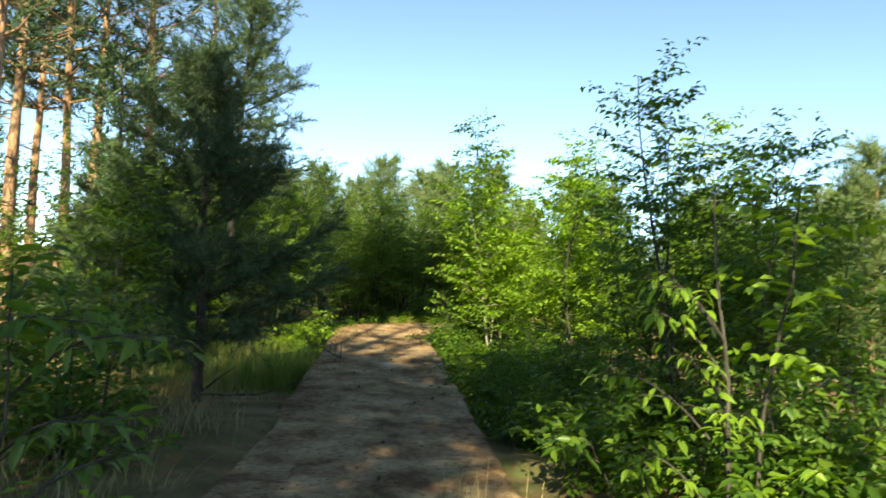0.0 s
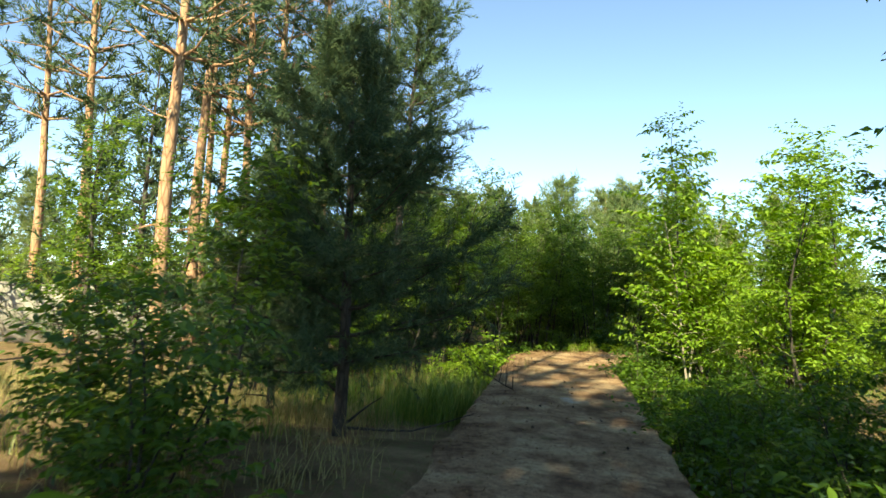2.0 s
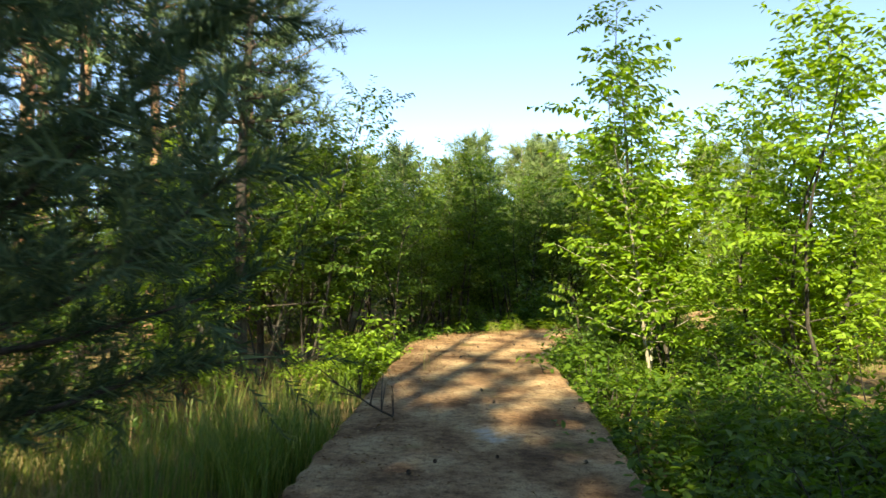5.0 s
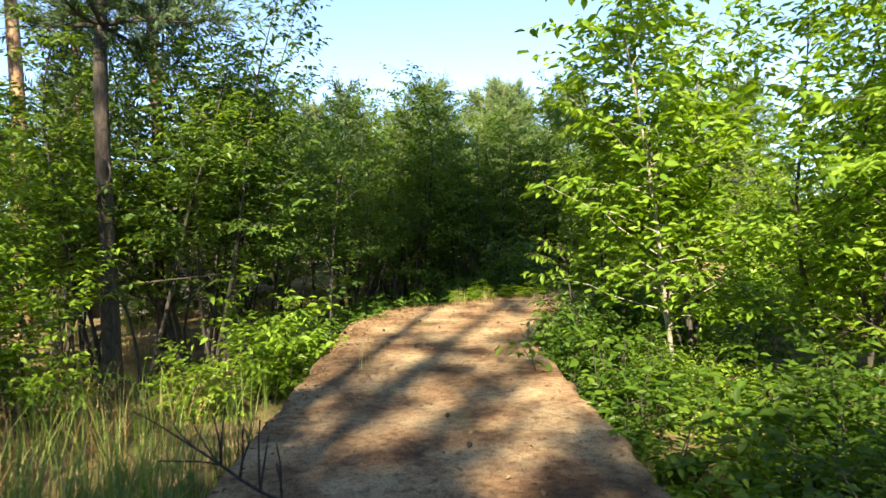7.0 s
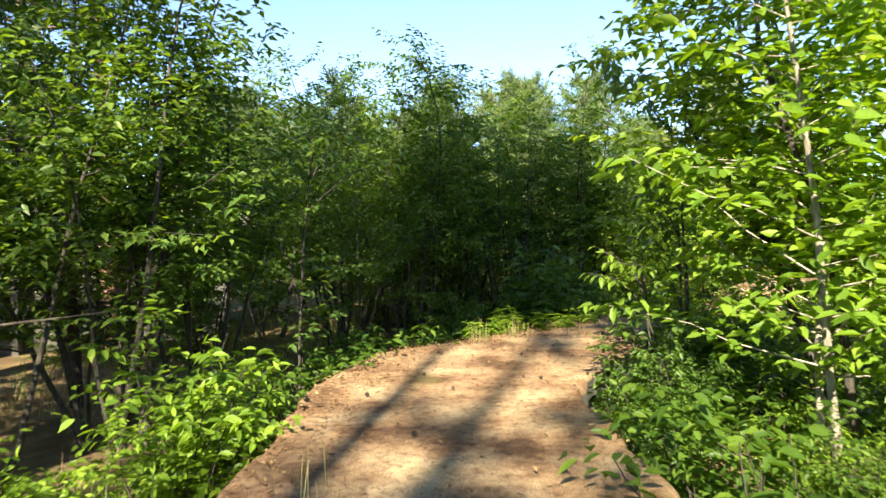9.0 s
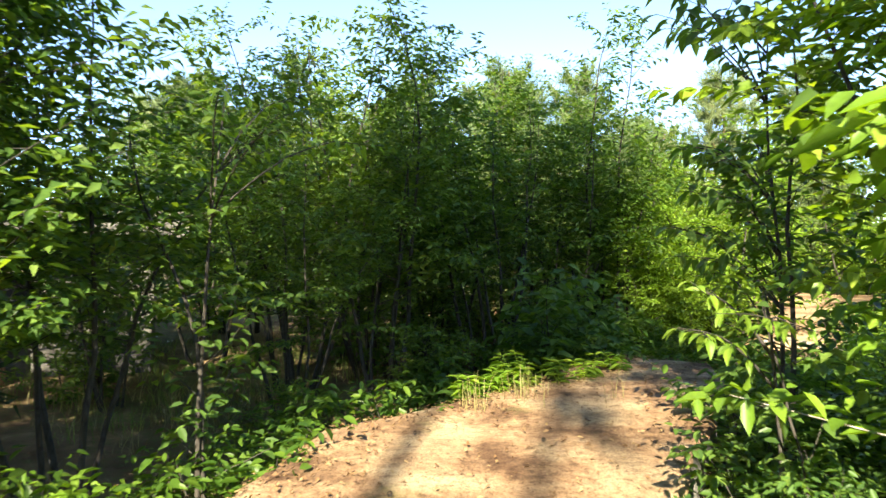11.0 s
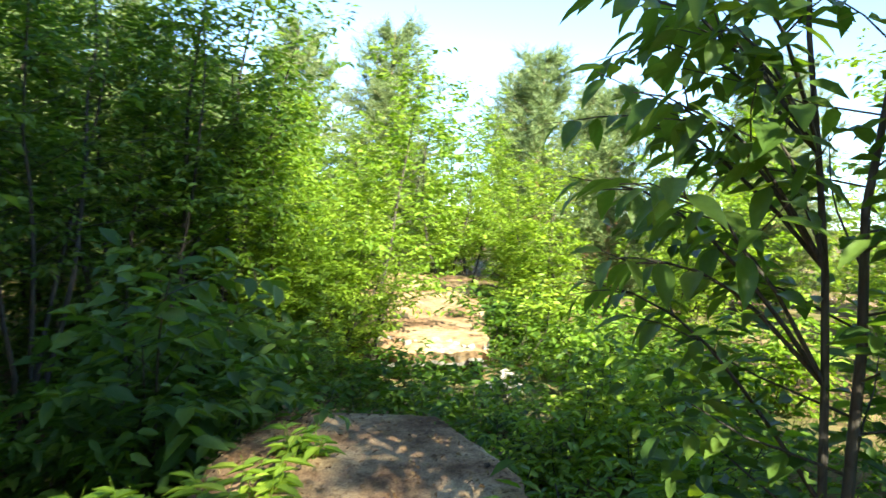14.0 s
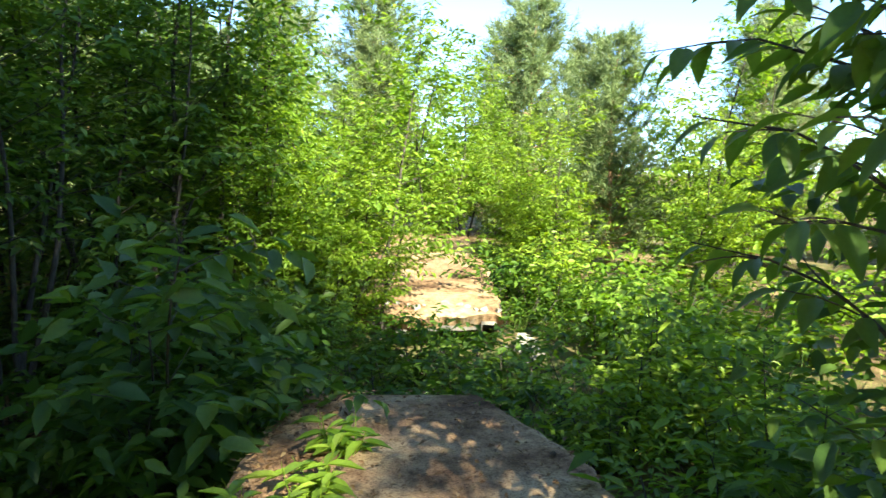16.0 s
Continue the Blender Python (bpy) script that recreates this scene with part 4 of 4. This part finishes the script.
blades(sprouts, 0.12, 0.34, 0.006, GRASS_DRY, "grass_tuft", "sparse pale grass tufts growing on the slab", 88, 0.4)


blades(clumps([(-6.4, -3.6, 14.2, 16.6), (-7.0, -4.2, 12.6, 14.4)], 46, 9, 0.14, 385), 0.25, 0.75, 0.007, LITTER, "dead_stalks", "brown dead stalks and twigs among the grass", 386, 0.9)
pale = [(0.32 + r.normal(0, 0.28), 4.75 + r.normal(0, 0.14), slab_height(0.3, 4.75) - 0.01) for _ in range(46)]
blades(pale, 0.14, 0.40, 0.007, GRASS_DRY, "grass_tuft", "pale dry grass stalks standing on the path", 388, 0.3)


def scatter_litter():
    """Fallen leaves, needles and bark crumbs lying over slab and soil."""
    r = np.random.default_rng(91)
    P = []
    while len(P) < 9000:
        k = r.uniform(0, 1)
        if k < 0.75:
            i = int(r.uniform(1, len(SLAB_ROWS) - 1))
            (la, ra), (lb, rb) = SLAB_ROWS[i], SLAB_ROWS[i + 1]
            f, g = r.uniform(0, 1, 2)
            g = g if r.uniform() < 0.5 else 0.02 + 0.25 * g ** 1.6
            x = (la[0] * (1 - f) + lb[0] * f) * (1 - g) + (ra[0] * (1 - f) + rb[0] * f) * g
            y = (la[1] * (1 - f) + lb[1] * f) * (1 - g) + (ra[1] * (1 - f) + rb[1] * f) * g
            P.append((x, y, slab_height(x, y) + 0.028))
        else:
            x, y = r.uniform(-7, -2.2), r.uniform(4, 16)
            if corridor(x, y) > 0.05:
                P.append((x, y, ground_z(x, y) + 0.02))
    P = np.array(P)
    a = r.uniform(0, 6.28, len(P))
    way = np.stack([np.cos(a), np.sin(a), r.normal(0, 0.25, len(P))], 1)
    up = unit(np.array([0, 0, 1.0]) + r.normal(0, 0.35, (len(P), 3)))
    size = r.uniform(0.012, 0.05, len(P))
    V, F = leaf_blades(P, way, up, size, size * r.uniform(0.15, 0.6, len(P)), 0.1, 0.25)
    tagged(new("leaf_litter", mesh_from("leaf_litter", V, F, LITTER)), "scattered dead leaves and bark crumbs", "litter", kind="stuff")


scatter_litter()


def cone_mesh(seed):
    """An open pine cone of overlapping scales round a tapering core."""
    V, F = [], []
    for i in range(7):
        f = i / 6
        rad = 0.017 * math.sin(math.pi * (0.22 + 0.74 * f)) + 0.002
        for j in range(6):
            a = (j + 0.5 * (i % 2)) * math.pi / 3
            c, s = math.cos(a), math.sin(a)
            z = f * 0.042
            b = len(V)
            V += [(c * rad * 0.4, s * rad * 0.4, z), (c * rad - s * 0.006, s * rad + c * 0.006, z + 0.004),
                  (c * rad * 1.25, s * rad * 1.25, z + 0.009), (c * rad + s * 0.006, s * rad - c * 0.006, z + 0.004)]
            F.append((b, b + 1, b + 2, b + 3))
    return mesh_from("pine_cone", V, F, BARK_YOUNG)


CONES = [cone_mesh(k) for k in range(2)]
for k in range(34):
    i = int(rng.uniform(1, len(SLAB_ROWS) - 2))
    (la, ra), (lb, rb) = SLAB_ROWS[i], SLAB_ROWS[i + 1]
    f, g = rng.uniform(0, 1), rng.uniform(0.06, 0.94)
    x, y = (Vector(la).lerp(Vector(lb), f)).lerp(Vector(ra).lerp(Vector(rb), f), g)
    cone = new("pine_cone", CONES[k % 2])
    cone.matrix_basis = pose(x, y, slab_height(x, y) + 0.022, 90, rng.uniform(0, 360), rng.uniform(0, 360)) @ Matrix.Scale(rng.uniform(0.6, 1.0), 4)
    tagged(cone, "dark brown pine cone lying on the litter", "cone", "fallen cones")


def herb(x, y, z, height, stalks, leaves, size, label, seed, mat=LEAF_FRESH, name="herb"):
    """A low plant: thin stalks with opposite pointed leaves."""
    r = np.random.default_rng(seed)
    ob = new(name)
    ob.matrix_basis = pose(x, y, z)
    lines, P, D = [], [], []
    for _ in range(stalks):
        a = r.uniform(0, 6.28)
        st = bent(r, (r.normal(0, 0.05), r.normal(0, 0.05), -0.02), (math.cos(a) * 0.45, math.sin(a) * 0.45, 1), height * r.uniform(0.6, 1.1), 5, 0.1)
        lines.append((st, np.linspace(0.004, 0.0015, 6)))
        for q in range(leaves):
            f = 0.25 + 0.75 * q / leaves
            P.append(st[min(int(f * 5), 5)] + r.normal(0, 0.008, 3))
            b = q * 1.9 + r.normal(0, 0.3)
            D.append((math.cos(b), math.sin(b), r.uniform(-0.1, 0.45)))
    n = len(P)
    L = size * r.uniform(0.7, 1.2, n)
    for line in lines:
        part("stalk", mesh_from("stalk", *tubes([line], 4), mat, True), ob)
    part("leaves", mesh_from("leaves", *leaf_blades(np.array(P), np.array(D), np.tile([0, 0, 1.0], (n, 1)), L, L * 0.36, 0.3, 0.18, True), mat), ob)
    return tagged(ob, label, "plant", "herbs by the bend")


for k, (x, y, h) in enumerate(((-1.15, 21.55, 0.30), (-0.85, 21.75, 0.42), (-0.55, 21.95, 0.36), (-1.0, 21.85, 0.4), (-0.3, 22.2, 0.3), (-1.4, 21.3, 0.28), (0.0, 22.6, 0.25))):
    herb(x, y, 0.0 if corridor(x, y) < 0 else ground_z(x, y), h + (0 if corridor(x, y) < 0 else 0.35), 6, 9, 0.13, "bright green leafy herb at the edge of the slab", 300 + k)


def dead_sprig(x, y, seed):
    """A dead broken pine top lying on the slab with upright prongs."""
    r = np.random.default_rng(seed)
    lines = [(bent(r, (0.0, 0, 0.03), (-1, 0.35, 0.12), 0.75, 6, 0.08), np.linspace(0.013, 0.005, 7))]
    for k in range(8):
        a = r.uniform(-0.5, 0.5)
        p = lines[0][0][min(k // 2, 4)]
        lines.append((bent(r, p, (a * 0.4 + 0.1, r.normal(0, 0.15), 1), r.uniform(0.18, 0.40), 4, 0.08), np.linspace(0.008, 0.004, 5)))
    for k in range(4):
        lines.append((bent(r, lines[0][0][3 + k % 3], (-0.7, r.normal(0, 0.6), 0.5), 0.3, 4, 0.1), np.linspace(0.006, 0.003, 5)))
    ob = new("dead_branch", mesh_from("dead_branch", *tubes(lines, 6), BARK_YOUNG, True))
    ob.matrix_basis = pose(x, y, slab_height(x, y))
    tagged(ob, "dead branched pine twig standing up from the slab edge", "branch")


dead_sprig(-1.75, 12.75, 95)


# ---------------------------------------------------------------- broken concrete
def chunk_mesh(seed, size):
    """A broken lump of concrete: a cube cut at random and roughened."""
    bm = bmesh.new()
    bmesh.ops.create_cube(bm, size=1.0)
    r = random.Random(seed)
    for _ in range(5):
        n = Vector((r.uniform(-1, 1), r.uniform(-1, 1), r.uniform(-0.6, 1))).normalized()
        geom = bmesh.ops.bisect_plane(bm, geom=bm.verts[:] + bm.edges[:] + bm.faces[:], plane_co=n * r.uniform(0.30, 0.5), plane_no=n, clear_outer=True)
        bmesh.ops.holes_fill(bm, edges=bm.edges[:])
    bmesh.ops.bevel(bm, geom=bm.edges[:], offset=0.03, segments=1, affect="EDGES")
    for v in bm.verts:
        v.co = Vector((v.co.x * size[0], v.co.y * size[1], v.co.z * size[2]))
    me = bpy.data.meshes.new("concrete_chunk")
    bm.to_mesh(me)
    bm.free()
    me.materials.append(CONCRETE)
    return me


for k, (x, y, z, sx, sy, sz, turn) in enumerate(((3.5, 25.42, -0.34, 0.24, 0.18, 0.18, 20), (3.7, 25.25, -0.52, 0.22, 0.2, 0.16, 70), (2.85, 26.5, -0.42, 0.16, 0.1, 0.1, 130),
                                                 (3.15, 26.1, -0.45, 0.14, 0.12, 0.1, 10), (1.35, 22.9, -0.42, 0.3, 0.2, 0.2, 50),
                                                 (1.15, 22.3, -0.35, 0.3, 0.22, 0.22, 15), (3.9, 25.55, -0.5, 0.2, 0.24, 0.18, 40))):
    ob = new("concrete_chunk", chunk_mesh(40 + k, (sx, sy, sz)))
    ob.matrix_basis = pose(x, y, ground_z(x, y) + sz * 0.38, 8, -6, turn)
    tagged(ob, "broken lump of grey concrete by the slab edge", "rubble", "concrete rubble")


def build_ruin():
    """A tilted ruined concrete block in the thicket, litter on top, with dead branches over it."""
    ob = new("concrete_ruin")
    ob.matrix_basis = pose(-8.6, 26.0, ground_z(-8.6, 26.0), 0, 3, 24)
    # roof and walls are coloured dark for the shade under roof and trees
    for name, x0, x1, y0, y1, z0, z1, mat in (("roof_slab", -2.6, 2.4, -1.5, 1.5, 2.25, 2.62, CONCRETE_SHADE), ("wall", -2.2, -1.7, -0.9, 1.2, -0.4, 2.23, CONCRETE_SHADE),
                                              ("wall", 1.4, 1.9, -0.9, 1.2, -0.4, 2.23, CONCRETE_SHADE), ("wall", -1.68, 1.38, -0.6, -0.2, -0.4, 2.23, CONCRETE_SHADE)):
        bm = bmesh.new()
        bmesh.ops.create_cube(bm, size=1.0)
        bmesh.ops.subdivide_edges(bm, edges=bm.edges[:], cuts=7, use_grid_fill=True)
        for v in bm.verts:
            p = Vector((x0 + (x1 - x0) * (v.co.x + 0.5), y0 + (y1 - y0) * (v.co.y + 0.5), z0 + (z1 - z0) * (v.co.z + 0.5)))
            v.co = p + 0.05 * noise.noise_vector(p * 2.3)
        me = bpy.data.meshes.new(name)
        bm.to_mesh(me)
        bm.free()
        me.materials.append(mat)
        part(name, me, ob)
    tagged(ob, "dark ruined concrete block with litter on its roof", "ruin")
    r = np.random.default_rng(97)
    for k in range(7):
        a = r.uniform(-0.5, 0.5)
        line = bent(r, (0, 0, 0), (math.cos(a), math.sin(a) * 0.4, 0.12), r.uniform(0.9, 1.8), 6, 0.1)
        twigs = [(line, np.linspace(0.022, 0.006, 7))] + [(bent(r, line[2 + q], (0.6, r.normal(0, 0.5), r.normal(0.2, 0.3)), 0.5, 4, 0.1), np.linspace(0.01, 0.004, 5)) for q in range(4)]
        br = new("dead_branch", mesh_from("dead_branch", *tubes(twigs, 5), DEADWOOD, True))
        x, y = -8.8 + r.uniform(-0.9, 1.0), 24.0 + r.uniform(-0.3, 0.6)
        br.matrix_basis = pose(x, y, ground_z(x, y) + 0.9 + 0.12 * k, 0, r.uniform(-25, 15), r.uniform(-20, 40))
        tagged(br, "bleached dead branch leaning on the ruin", "branch", "dead branches")


build_ruin()


# crumbs of concrete and clods along the broken lip of the far slab
LUMPS = [chunk_mesh(70 + k, (0.11, 0.08, 0.06)) for k in range(4)]
for k in range(18):
    f = (k + rng.uniform(0.1, 0.9)) / 18
    x, y = Vector((3.9, 26.0)).lerp(Vector((2.2, 27.3)), f) + Vector((0.61, 0.79)) * rng.uniform(0.12, 0.4)
    ob = new("concrete_crumb", LUMPS[k % 4])
    ob.matrix_basis = pose(x, y, slab_height(x, y) + 0.002, rng.uniform(-20, 20), rng.uniform(-20, 20), rng.uniform(0, 360)) @ Matrix.Scale(rng.uniform(0.5, 1.2), 4)
    tagged(ob, "small crumb of broken concrete on the slab lip", "rubble", "crumbs on the lip")


def build_far_wall():
    """A low grey concrete wall far off behind the pines, with a post."""
    a, b = Vector((-18.6, 16.6)), Vector((-13.2, 21.4))
    n = 40
    side = Vector((b.y - a.y, a.x - b.x)).normalized() * 0.12
    V, F = [], []
    for k in range(n + 1):
        p = a.lerp(b, k / n)
        top = 0.95 + 0.02 * noise.noise((k * 0.3, 0, 0)) + (0.9 if k < 9 else 0.0)
        V += [(p.x + side.x, p.y + side.y, top), (p.x + side.x, p.y + side.y, -1.0), (p.x - side.x, p.y - side.y, -1.0), (p.x - side.x, p.y - side.y, top)]
        if k:
            q = len(V) - 8
            F += [(q + i, q + (i + 1) % 4, q + 4 + (i + 1) % 4, q + 4 + i) for i in range(4)]
    F += [(3, 2, 1, 0), (len(V) - 4, len(V) - 3, len(V) - 2, len(V) - 1)]
    tagged(new("wall_5", mesh_from("wall_5", V, F, CONCRETE)), "low grey concrete wall beyond the pine wood", "wall", kind="structure")


build_far_wall()
